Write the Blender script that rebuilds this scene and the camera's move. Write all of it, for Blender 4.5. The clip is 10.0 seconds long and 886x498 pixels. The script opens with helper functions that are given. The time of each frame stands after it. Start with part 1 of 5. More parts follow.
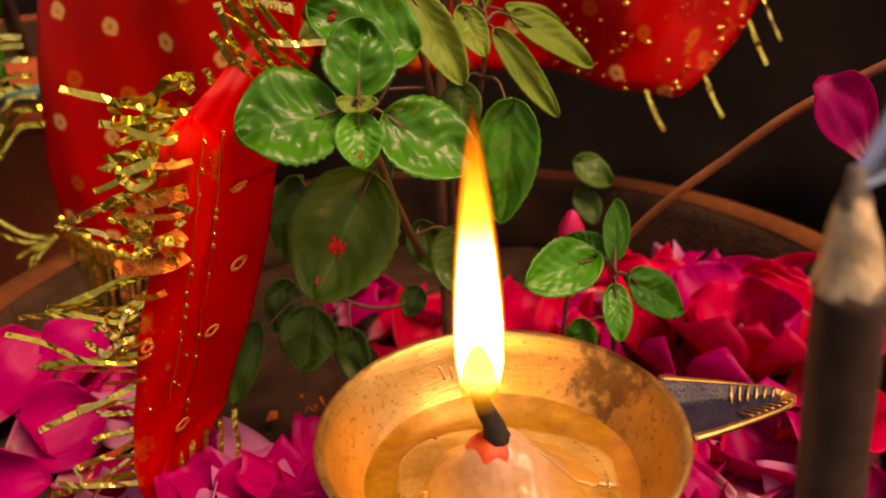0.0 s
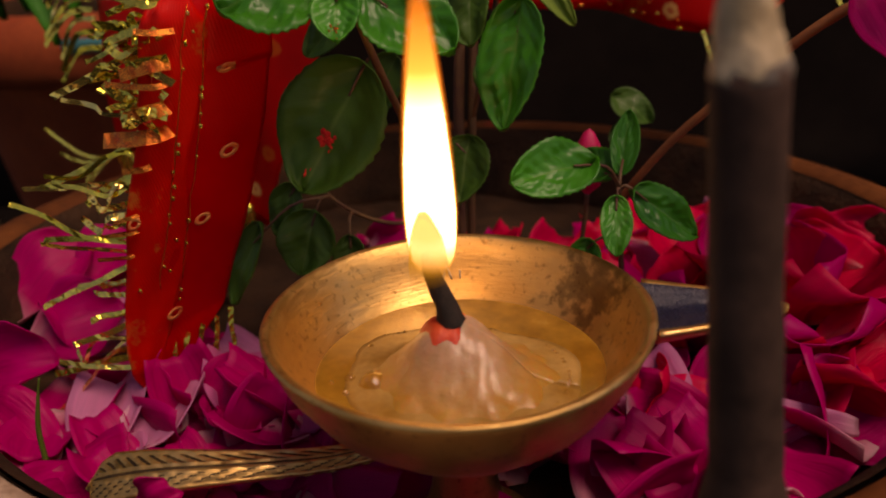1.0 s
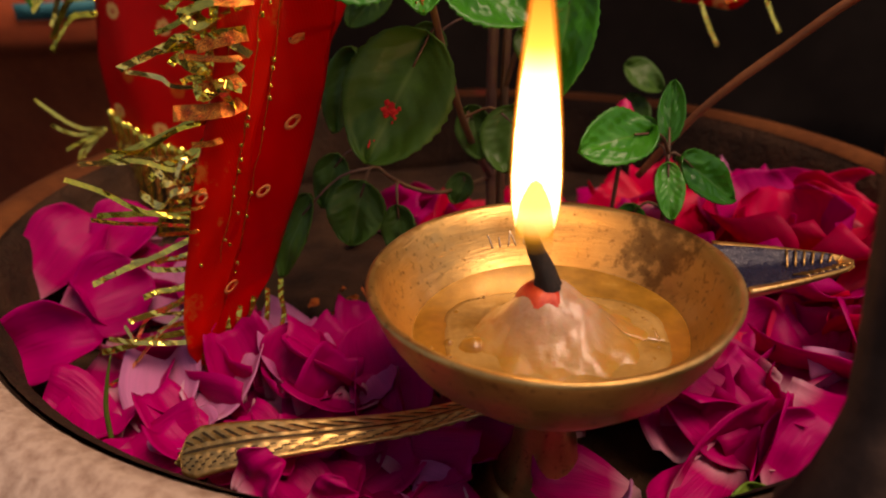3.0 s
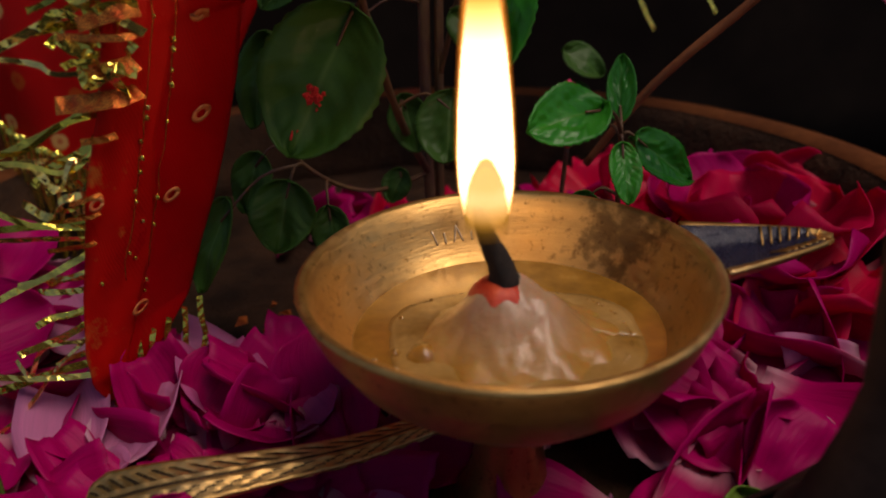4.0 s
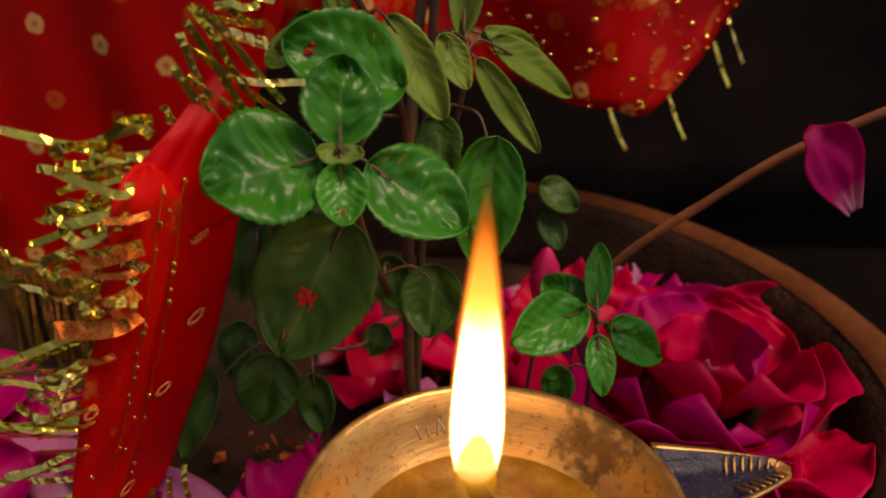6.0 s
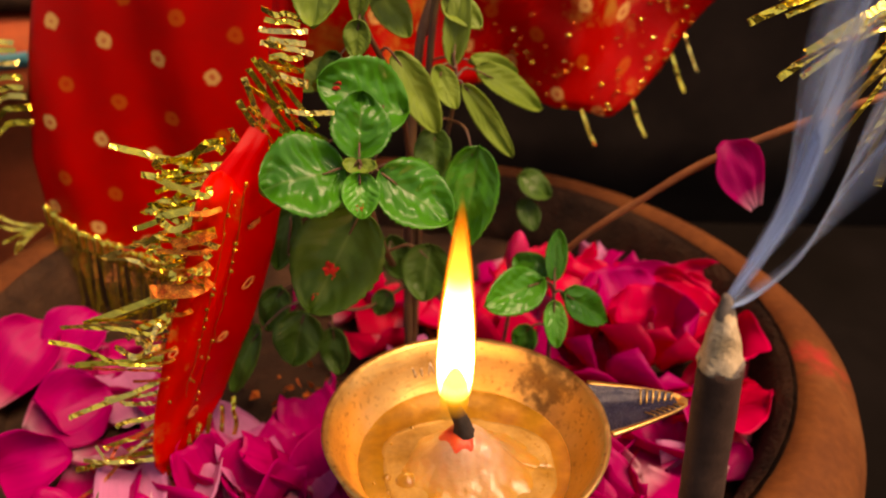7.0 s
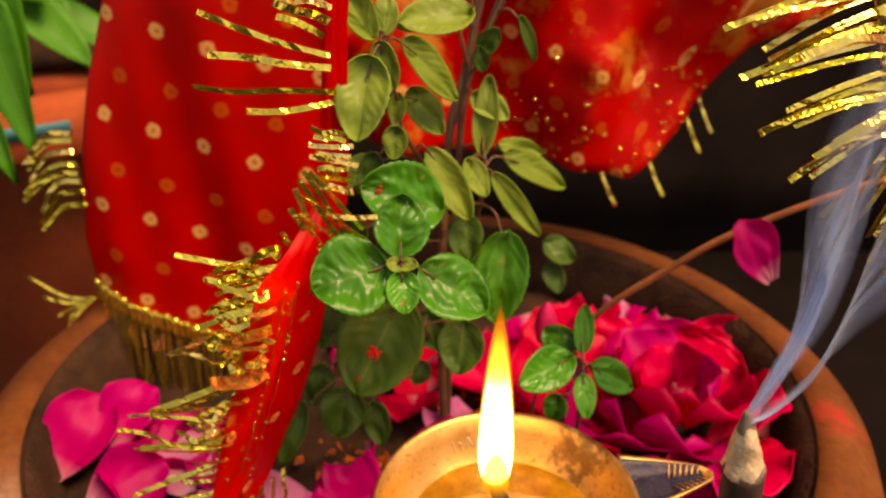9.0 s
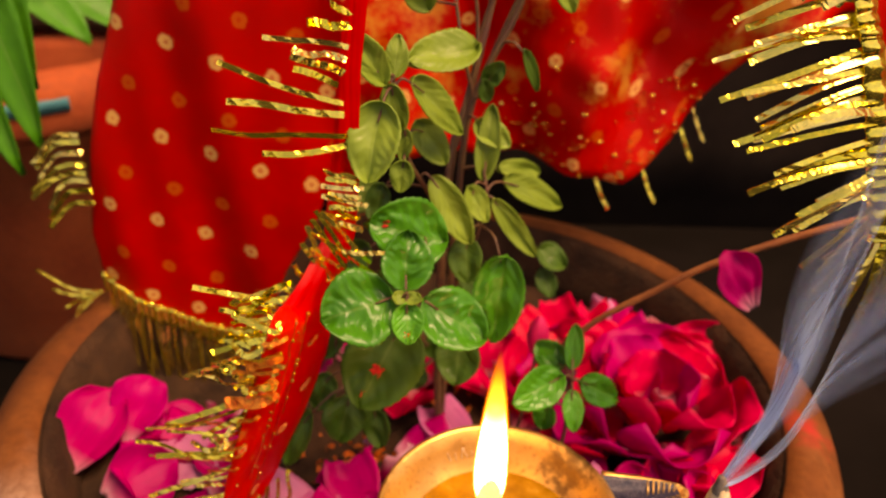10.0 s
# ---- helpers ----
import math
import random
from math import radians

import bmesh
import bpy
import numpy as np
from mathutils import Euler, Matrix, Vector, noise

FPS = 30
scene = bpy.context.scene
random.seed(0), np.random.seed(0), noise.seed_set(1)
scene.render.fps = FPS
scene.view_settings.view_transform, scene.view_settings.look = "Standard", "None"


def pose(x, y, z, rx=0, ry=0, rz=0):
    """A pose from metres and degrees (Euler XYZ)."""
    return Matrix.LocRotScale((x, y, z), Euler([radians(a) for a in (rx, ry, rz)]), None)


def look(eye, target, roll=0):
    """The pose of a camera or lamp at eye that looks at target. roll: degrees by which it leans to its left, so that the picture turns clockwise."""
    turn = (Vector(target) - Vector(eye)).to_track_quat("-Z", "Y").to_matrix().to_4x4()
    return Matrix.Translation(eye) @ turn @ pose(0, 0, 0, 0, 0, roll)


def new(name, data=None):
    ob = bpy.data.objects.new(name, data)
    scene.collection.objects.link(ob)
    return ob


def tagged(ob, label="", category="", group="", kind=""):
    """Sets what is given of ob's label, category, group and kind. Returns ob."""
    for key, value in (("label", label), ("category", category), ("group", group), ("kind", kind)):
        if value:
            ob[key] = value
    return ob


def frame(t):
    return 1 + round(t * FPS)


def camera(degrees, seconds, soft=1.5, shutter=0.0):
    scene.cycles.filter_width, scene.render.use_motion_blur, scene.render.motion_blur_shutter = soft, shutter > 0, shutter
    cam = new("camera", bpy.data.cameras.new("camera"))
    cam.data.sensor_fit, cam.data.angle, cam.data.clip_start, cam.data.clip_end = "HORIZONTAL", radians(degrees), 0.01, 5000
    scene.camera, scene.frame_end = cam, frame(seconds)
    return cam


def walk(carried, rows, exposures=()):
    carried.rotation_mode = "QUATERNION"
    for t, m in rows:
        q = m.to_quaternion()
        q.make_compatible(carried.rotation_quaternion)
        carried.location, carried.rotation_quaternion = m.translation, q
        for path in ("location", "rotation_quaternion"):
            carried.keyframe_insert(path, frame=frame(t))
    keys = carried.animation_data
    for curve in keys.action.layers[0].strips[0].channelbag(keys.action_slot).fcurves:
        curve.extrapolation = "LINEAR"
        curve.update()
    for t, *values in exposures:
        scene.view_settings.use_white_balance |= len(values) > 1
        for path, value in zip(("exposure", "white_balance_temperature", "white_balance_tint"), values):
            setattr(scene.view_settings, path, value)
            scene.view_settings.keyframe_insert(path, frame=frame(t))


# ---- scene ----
DEG = 61.7
cam = camera(DEG, 10.0, soft=2.0)
cam.data.dof.use_dof, cam.data.dof.focus_distance, cam.data.dof.aperture_fstop = True, 0.125, 20.0
# seconds, eye in centimetres, yaw, pitch, roll in degrees
ROWS = [
    (0, 0.32, -9.05, 7.04, 6.61, -24.43, -2.96),
    (0.2, 0.24, -9.24, 5.86, 7.91, -24.74, -2.38),
    (0.5, 0.66, -9.69, 4.71, 9.98, -22.23, -2.30),
    (1, 2.31, -9.06, 5.10, 15.29, -23.84, -3.07),
    (1.3, 3.39, -9.27, 5.32, 18.67, -22.51, -1.92),
    (1.5, 4.36, -9.24, 5.80, 21.77, -22.78, -3.11),
    (1.7, 5.12, -8.90, 6.67, 24.37, -22.99, -5.34),
    (2, 5.15, -8.32, 7.95, 24.53, -23.08, -5.49),
    (2.2, 3.68, -8.27, 8.39, 20.03, -25.09, -4.57),
    (2.5, 1.31, -8.45, 7.75, 13.56, -26.50, -3.06),
    (2.7, -0.02, -8.93, 6.68, 9.50, -26.65, -1.81),
    (3, -0.07, -9.88, 5.36, 9.02, -26.57, -1.71),
    (3.2, 0.18, -10.32, 4.23, 8.62, -22.87, -3.90),
    (4.3, -0.81, -8.12, 4.64, 1.48, -26.26, -1.18),
    (4.5, -1.24, -7.89, 4.73, 0.02, -25.43, -0.75),
    (5, -1.71, -6.99, 5.11, -2.22, -27.76, -0.38),
    (5.5, -0.92, -7.01, 6.32, 0.16, -25.77, -0.08),
    (5.7, -0.84, -7.21, 6.80, 0.07, -25.99, 0.89),
    (6.8, -0.45, -9.99, 10.12, -0.42, -28.72, 0.60),
    (7, -0.58, -10.93, 9.90, -0.12, -29.10, 1.69),
    (7.5, -0.86, -11.70, 9.97, -1.17, -27.88, 2.25),
    (8, -1.02, -11.64, 9.89, 0.15, -26.57, 1.42),
    (8.5, -1.18, -11.70, 9.84, 0.49, -26.50, 1.54),
    (8.8, -1.22, -11.57, 10.80, 0.97, -27.11, 1.13),
    (9, -1.02, -11.21, 11.78, 1.34, -27.79, -0.34),
    (9.5, -1.13, -10.89, 13.98, 0.13, -30.87, 0.73),
    (10, -1.40, -11.02, 13.88, 0.10, -31.99, 1.73),
]


def axes_pose(x, y, z, yaw, pitch, roll):
    return pose(x * 0.01, y * 0.01, z * 0.01) @ pose(0, 0, 0, 0, 0, yaw) @ pose(0, 0, 0, 90 + pitch, 0, 0) @ pose(0, 0, 0, 0, 0, roll)


# seconds, stops, kelvin, tint
EXPOSURES = [(0.0, 0.88, 12500, 46), (0.3, 0.18, 10600, 46), (0.5, 0.03, 9400, 46), (1.0, -0.18, 8600, 40), (1.7, 0.0, 8600, 30), (2.0, 0.42, 9800, 28), (2.2, 0.78, 10800, 33), (2.7, 0.72, 12000, 43), (3.0, 0.26, 8600, 38), (4.3, -0.64, 6700, 24), (5.0, -0.9, 7000, 26), (5.7, -0.34, 7400, 33), (6.8, 1.0, 10600, 39), (8.5, 1.1, 11400, 41), (9.3, 1.32, 12000, 40), (10.0, 1.32, 12200, 42)]
walk(cam, [(row[0], axes_pose(*row[1:])) for row in ROWS], EXPOSURES)

# ---- daylight: open shade, soft sky from above and behind the viewer ----
world = bpy.data.worlds.new("sky")
scene.world = world
world.use_nodes = True
wn = world.node_tree.nodes
sky = wn.new("ShaderNodeTexSky")
sky.sky_type, sky.sun_disc = "NISHITA", False
sky.sun_elevation, sky.sun_rotation = radians(62), radians(115)
wn["Background"].inputs["Strength"].default_value = 0.075
world.node_tree.links.new(sky.outputs[0], wn["Background"].inputs["Color"])
sun_data = bpy.data.lights.new("sun", "SUN")
sun_data.energy, sun_data.angle, sun_data.color = 2.3, radians(30), (1.0, 0.88, 0.72)
sun = new("sun", sun_data)
sun.matrix_world = look((0.8, -0.35, 1.8), (0, 0.05, 0))

# ---- materials ----
CM = 0.01


def nodes_of(name):
    m = bpy.data.materials.new(name)
    m.use_nodes = True
    return m, m.node_tree.nodes, m.node_tree.links, m.node_tree.nodes["Principled BSDF"]


def setin(node, **values):
    for key, value in values.items():
        node.inputs[key.replace("_", " ")].default_value = value
    return node


def noise_node(n, l, scale, detail=4.0, coord="Object", rough=0.55):
    tc = n.new("ShaderNodeTexCoord")
    t = n.new("ShaderNodeTexNoise")
    setin(t, Scale=scale, Detail=detail, Roughness=rough)
    l.new(tc.outputs[coord], t.inputs["Vector"])
    return t


def ramp(n, l, source, stops):
    r = n.new("ShaderNodeValToRGB")
    while len(r.color_ramp.elements) < len(stops):
        r.color_ramp.elements.new(0.5)
    for e, (at, c) in zip(r.color_ramp.elements, stops):
        e.position, e.color = at, (*c, 1)
    l.new(source, r.inputs[0])
    return r


def mixed(n, l, factor, a, b, mode="MIX"):
    m = n.new("ShaderNodeMix")
    m.data_type, m.blend_type = "RGBA", mode
    for socket, value in ((m.inputs[0], factor), (m.inputs[6], a), (m.inputs[7], b)):
        if hasattr(value, "is_linked"):
            l.new(value, socket)
        else:
            socket.default_value = value if isinstance(value, float) else (*value, 1)
    return m.outputs[2]


def maths(n, l, op, a, b=0.0, clamp=False):
    m = n.new("ShaderNodeMath")
    m.operation, m.use_clamp = op, clamp
    for socket, value in zip(m.inputs, (a, b)):
        if hasattr(value, "is_linked"):
            l.new(value, socket)
        else:
            socket.default_value = value
    return m.outputs[0]


def bumped(n, l, bsdf, height, strength, distance):
    b = n.new("ShaderNodeBump")
    setin(b, Strength=strength, Distance=distance)
    l.new(height, b.inputs["Height"])
    l.new(b.outputs[0], bsdf.inputs["Normal"])
    return b


def thin(m, n, l, bsdf, colour, share):
    """Lets light through a thin sheet."""
    t = n.new("ShaderNodeBsdfTranslucent")
    if hasattr(colour, "is_linked"):
        l.new(colour, t.inputs[0])
    else:
        t.inputs[0].default_value = (*colour, 1)
    mix = n.new("ShaderNodeMixShader")
    mix.inputs[0].default_value = share
    l.new(bsdf.outputs[0], mix.inputs[1])
    l.new(t.outputs[0], mix.inputs[2])
    l.new(mix.outputs[0], n["Material Output"].inputs[0])


def grained(name, a, b, rough, scale, metal=0.0, bump=0.3, fine=None, coord="Object", depth=0.0004, gloss=0.5):
    """Two colours in large blotches, a finer grain over them, and relief."""
    m, n, l, p = nodes_of(name)
    big, small = noise_node(n, l, scale, 5, coord), noise_node(n, l, fine or scale * 9, 3, coord)
    r = ramp(n, l, big.outputs["Fac"], [(0.32, a), (0.68, b)])
    col = mixed(n, l, 0.35, r.outputs[0], ramp(n, l, small.outputs["Fac"], [(0.3, (0.35,) * 3), (0.7, (1,) * 3)]).outputs[0], "MULTIPLY")
    l.new(col, p.inputs["Base Color"])
    rr = ramp(n, l, small.outputs["Fac"], [(0.3, (max(rough - 0.12, 0.03),) * 3), (0.7, (min(rough + 0.12, 1),) * 3)])
    l.new(rr.outputs[0], p.inputs["Roughness"])
    p.inputs["Metallic"].default_value = metal
    p.inputs["Specular IOR Level"].default_value = gloss
    bumped(n, l, p, small.outputs["Fac"], bump, depth)
    return m


def brass_material():
    m, n, l, p = nodes_of("worn_brass")
    big, small = noise_node(n, l, 60, 5), noise_node(n, l, 900, 4)
    tc = n.new("ShaderNodeTexCoord")
    mp = n.new("ShaderNodeMapping")
    mp.inputs["Scale"].default_value = (300, 300, 2600)
    brushed = n.new("ShaderNodeTexNoise")
    setin(brushed, Scale=1.0, Detail=3.0)
    l.new(tc.outputs["Object"], mp.inputs[0])
    l.new(mp.outputs[0], brushed.inputs["Vector"])
    col = ramp(n, l, big.outputs["Fac"], [(0.3, (0.50, 0.28, 0.08)), (0.55, (0.72, 0.45, 0.15)), (0.75, (0.80, 0.57, 0.26))]).outputs[0]
    dirt = ramp(n, l, small.outputs["Fac"], [(0.28, (0.25, 0.16, 0.09)), (0.42, (1, 1, 1))]).outputs[0]
    col = mixed(n, l, 0.6, col, dirt, "MULTIPLY")
    off = n.new("ShaderNodeVectorMath")
    off.operation = "DISTANCE"
    l.new(tc.outputs["Object"], off.inputs[0])
    off.inputs[1].default_value = (0.0185, 0.0175, -0.0030)
    edge = maths(n, l, "ADD", off.outputs["Value"], maths(n, l, "MULTIPLY", maths(n, l, "SUBTRACT", noise_node(n, l, 330, 4).outputs["Fac"], 0.5), 0.034))
    stain = ramp(n, l, edge, [(0.003, (0.68,) * 3), (0.0075, (0, 0, 0))]).outputs[0]
    l.new(mixed(n, l, stain, col, (0.05, 0.022, 0.008)), p.inputs["Base Color"])
    p.inputs["Metallic"].default_value = 0.92
    l.new(ramp(n, l, brushed.outputs["Fac"], [(0.3, (0.3,) * 3), (0.7, (0.5,) * 3)]).outputs[0], p.inputs["Roughness"])
    bumped(n, l, p, mixed(n, l, 0.35, brushed.outputs["Fac"], small.outputs["Fac"]), 0.45, 0.0002)
    return m


def cloth_material(name, red, dots=True, gold=0.0, share=0.3):
    """Thin red cloth; its UV is in centimetres, and tie-dyed rings sit on a slanted lattice."""
    m, n, l, p = nodes_of(name)
    tc = n.new("ShaderNodeTexCoord")
    big, fine = noise_node(n, l, 45, 4), noise_node(n, l, 2500, 2)
    col = ramp(n, l, big.outputs["Fac"], [(0.3, [c * 0.75 for c in red]), (0.7, red)]).outputs[0]
    if gold:
        g = noise_node(n, l, 38, 6, rough=0.7)
        col = mixed(n, l, ramp(n, l, g.outputs["Fac"], [(0.62 - gold, (0, 0, 0)), (0.70 - gold * 0.6, (1, 1, 1))]).outputs[0], col, (0.75, 0.30, 0.05))
    if dots:
        sep = n.new("ShaderNodeSeparateXYZ")
        l.new(tc.outputs["UV"], sep.inputs[0])
        x, z = sep.outputs[0], sep.outputs[1]
        wavy = maths(n, l, "MULTIPLY", maths(n, l, "SUBTRACT", noise_node(n, l, 500, 2).outputs["Fac"], 0.5), 0.16)
        # lattice steps (1.5, -0.395) and (-0.59, -2.83); a fainter set lies between, on the layer behind
        det = 1.5 * -2.83 - 0.395 * 0.59
        for ox, oz, tone, most in ((0.14, -1.68, (0.80, 0.17, 0.02), 0.75), (0.0, 0.0, (0.95, 0.58, 0.18), 1.0)):
            px, pz = maths(n, l, "SUBTRACT", x, ox), maths(n, l, "SUBTRACT", z, oz)
            i = maths(n, l, "ADD", maths(n, l, "MULTIPLY", px, -2.83 / det), maths(n, l, "MULTIPLY", pz, 0.59 / det))
            j = maths(n, l, "ADD", maths(n, l, "MULTIPLY", px, 0.395 / det), maths(n, l, "MULTIPLY", pz, 1.5 / det))
            fi = maths(n, l, "SUBTRACT", maths(n, l, "FRACT", maths(n, l, "ADD", i, 0.5)), 0.5)
            fj = maths(n, l, "SUBTRACT", maths(n, l, "FRACT", maths(n, l, "ADD", j, 0.5)), 0.5)
            dx = maths(n, l, "ADD", maths(n, l, "MULTIPLY", fi, 1.5), maths(n, l, "MULTIPLY", fj, -0.59))
            dz = maths(n, l, "ADD", maths(n, l, "MULTIPLY", fi, -0.395), maths(n, l, "MULTIPLY", fj, -2.83))
            far = maths(n, l, "SQRT", maths(n, l, "ADD", maths(n, l, "MULTIPLY", dx, dx), maths(n, l, "MULTIPLY", dz, dz)))
            far = maths(n, l, "ADD", far, wavy)
            ring = ramp(n, l, far, [(0.0, (0.35,) * 3), (0.05, (0.45,) * 3), (0.09, (most,) * 3), (0.18, (most,) * 3), (0.25, (0, 0, 0))]).outputs[0]
            col = mixed(n, l, ring, col, tone)
    l.new(col, p.inputs["Base Color"])
    p.inputs["Roughness"].default_value = 0.38
    p.inputs["Specular IOR Level"].default_value = 0.22
    weave = n.new("ShaderNodeTexWave")
    setin(weave, Scale=900.0, Distortion=1.5)
    l.new(tc.outputs["Object"], weave.inputs["Vector"])
    bumped(n, l, p, maths(n, l, "ADD", weave.outputs["Fac"], fine.outputs["Fac"]), 0.25, 0.0002)
    thin(m, n, l, p, col, share)
    return m


def leaf_material(name, a, b, rough, coat):
    """u across the blade, v along it: side veins curve up from the midrib, and the blade puffs between them."""
    m, n, l, p = nodes_of(name)
    tc, info = n.new("ShaderNodeTexCoord"), n.new("ShaderNodeObjectInfo")
    sep = n.new("ShaderNodeSeparateXYZ")
    l.new(tc.outputs["UV"], sep.inputs[0])
    across = maths(n, l, "ABSOLUTE", maths(n, l, "SUBTRACT", sep.outputs[0], 0.5))
    rib = ramp(n, l, across, [(0.0, (1, 1, 1)), (0.035, (0, 0, 0))]).outputs[0]
    phase = maths(n, l, "SUBTRACT", maths(n, l, "MULTIPLY", sep.outputs[1], 7.0), maths(n, l, "MULTIPLY", across, 4.5))
    tri = maths(n, l, "ABSOLUTE", maths(n, l, "SUBTRACT", maths(n, l, "FRACT", phase), 0.5))
    vein = ramp(n, l, tri, [(0.0, (1, 1, 1)), (0.06, (0, 0, 0))]).outputs[0]
    big, small = noise_node(n, l, 90, 2), noise_node(n, l, 1400, 3)
    fine = noise_node(n, l, 700, 3)
    col = ramp(n, l, big.outputs["Fac"], [(0.25, a), (0.75, b)]).outputs[0]
    col = mixed(n, l, maths(n, l, "MULTIPLY", info.outputs["Random"], 0.4), col, [c * 0.55 for c in a])
    col = mixed(n, l, maths(n, l, "MULTIPLY", maths(n, l, "MAXIMUM", rib, maths(n, l, "MULTIPLY", vein, 0.2)), 0.25), col, (0.22, 0.36, 0.10))
    col = mixed(n, l, ramp(n, l, small.outputs["Fac"], [(0.68, (0, 0, 0)), (0.76, (0.5,) * 3)]).outputs[0], col, (0.12, 0.10, 0.02))
    l.new(col, p.inputs["Base Color"])
    l.new(ramp(n, l, fine.outputs["Fac"], [(0.35, (rough,) * 3), (0.65, (min(rough + 0.15, 1),) * 3)]).outputs[0], p.inputs["Roughness"])
    p.inputs["Coat Weight"].default_value, p.inputs["Coat Roughness"].default_value = coat, 0.12
    swell = maths(n, l, "MULTIPLY", maths(n, l, "SINE", maths(n, l, "MULTIPLY", maths(n, l, "FRACT", phase), math.pi)), maths(n, l, "MULTIPLY", across, 1.2))
    height = maths(n, l, "ADD", maths(n, l, "ADD", swell, maths(n, l, "MULTIPLY", fine.outputs["Fac"], 0.55)), maths(n, l, "MULTIPLY", rib, -0.5))
    bumped(n, l, p, height, 0.28, 0.0006)
    p.inputs["Specular IOR Level"].default_value = 0.35
    thin(m, n, l, p, mixed(n, l, 0.5, col, (0.14, 0.34, 0.02)), 0.28)
    return m


def petal_material(name, deep, edge):
    m, n, l, p = nodes_of(name)
    tc, info = n.new("ShaderNodeTexCoord"), n.new("ShaderNodeObjectInfo")
    sep = n.new("ShaderNodeSeparateXYZ")
    l.new(tc.outputs["UV"], sep.inputs[0])
    mp = n.new("ShaderNodeMapping")
    mp.inputs["Scale"].default_value = (26, 2.2, 1)
    l.new(tc.outputs["UV"], mp.inputs[0])
    streak = n.new("ShaderNodeTexNoise")
    setin(streak, Scale=1.0, Detail=4.0)
    l.new(mp.outputs[0], streak.inputs["Vector"])
    big = noise_node(n, l, 130, 3)
    col = ramp(n, l, streak.outputs["Fac"], [(0.3, [c * 0.82 for c in deep]), (0.7, deep)]).outputs[0]
    col = mixed(n, l, maths(n, l, "MULTIPLY", info.outputs["Random"], 0.4), col, edge)
    base = ramp(n, l, sep.outputs[1], [(0.0, (1, 1, 1)), (0.28, (0, 0, 0)), (1.0, (0, 0, 0))]).outputs[0]
    col = mixed(n, l, maths(n, l, "MULTIPLY", base, maths(n, l, "ADD", big.outputs["Fac"], 0.1)), col, (0.85, 0.62, 0.66))
    l.new(col, p.inputs["Base Color"])
    p.inputs["Roughness"].default_value = 0.42
    p.inputs["Specular IOR Level"].default_value = 0.18
    bumped(n, l, p, maths(n, l, "ADD", streak.outputs["Fac"], big.outputs["Fac"]), 0.4, 0.0007)
    thin(m, n, l, p, col, 0.38)
    return m


def glow_material(name, stops, low, high, power, opacity):
    """A flame's gas: colour and strength by height (centimetres), see-through where it is thin."""
    m, n, l, p = nodes_of(name)
    tc = n.new("ShaderNodeTexCoord")
    sep = n.new("ShaderNodeSeparateXYZ")
    l.new(tc.outputs["Object"], sep.inputs[0])
    rise = n.new("ShaderNodeMapRange")
    setin(rise, From_Min=low * CM, From_Max=high * CM)
    l.new(sep.outputs[2], rise.inputs["Value"])
    colour = ramp(n, l, rise.outputs[0], stops)
    e, t, mix = n.new("ShaderNodeEmission"), n.new("ShaderNodeBsdfTransparent"), n.new("ShaderNodeMixShader")
    l.new(colour.outputs[0], e.inputs[0])
    l.new(ramp(n, l, rise.outputs[0], [(a, (v,) * 3) for a, v in power[1]]).outputs[0], maths_in := n.new("ShaderNodeMath").inputs[0])
    maths_in.node.operation = "MULTIPLY"
    maths_in.node.inputs[1].default_value = power[0]
    l.new(maths_in.node.outputs[0], e.inputs["Strength"])
    l.new(ramp(n, l, rise.outputs[0], [(a, (v,) * 3) for a, v in opacity]).outputs[0], mix.inputs[0])
    l.new(t.outputs[0], mix.inputs[1])
    l.new(e.outputs[0], mix.inputs[2])
    l.new(mix.outputs[0], n["Material Output"].inputs[0])
    return m


def smoke_material():
    m, n, l, p = nodes_of("thin_smoke")
    tc = n.new("ShaderNodeTexCoord")
    sep = n.new("ShaderNodeSeparateXYZ")
    l.new(tc.outputs["UV"], sep.inputs[0])
    mp = n.new("ShaderNodeMapping")
    mp.inputs["Scale"].default_value = (3.2, 1.1, 1)
    l.new(tc.outputs["UV"], mp.inputs[0])
    wisps = n.new("ShaderNodeTexNoise")
    setin(wisps, Scale=1.6, Detail=3.0, Distortion=1.2)
    l.new(mp.outputs[0], wisps.inputs["Vector"])
    across = maths(n, l, "ABSOLUTE", maths(n, l, "SUBTRACT", sep.outputs[0], 0.5))
    soft = ramp(n, l, across, [(0.08, (1, 1, 1)), (0.5, (0, 0, 0))]).outputs[0]
    along = ramp(n, l, sep.outputs[1], [(0.0, (0.2,) * 3), (0.06, (1, 1, 1)), (0.6, (0.7,) * 3), (1.0, (0, 0, 0))]).outputs[0]
    thick = maths(n, l, "MULTIPLY", maths(n, l, "MULTIPLY", soft, along), ramp(n, l, wisps.outputs["Fac"], [(0.3, (0.16,) * 3), (0.7, (0.95,) * 3)]).outputs[0])
    d, tl, t, mix, both = (n.new(k) for k in ("ShaderNodeBsdfDiffuse", "ShaderNodeBsdfTranslucent", "ShaderNodeBsdfTransparent", "ShaderNodeMixShader", "ShaderNodeMixShader"))
    d.inputs[0].default_value = tl.inputs[0].default_value = (0.46, 0.68, 0.95, 1)
    l.new(d.outputs[0], both.inputs[1])
    l.new(tl.outputs[0], both.inputs[2])
    l.new(thick, mix.inputs[0])
    l.new(t.outputs[0], mix.inputs[1])
    l.new(both.outputs[0], mix.inputs[2])
    l.new(mix.outputs[0], n["Material Output"].inputs[0])
    return m


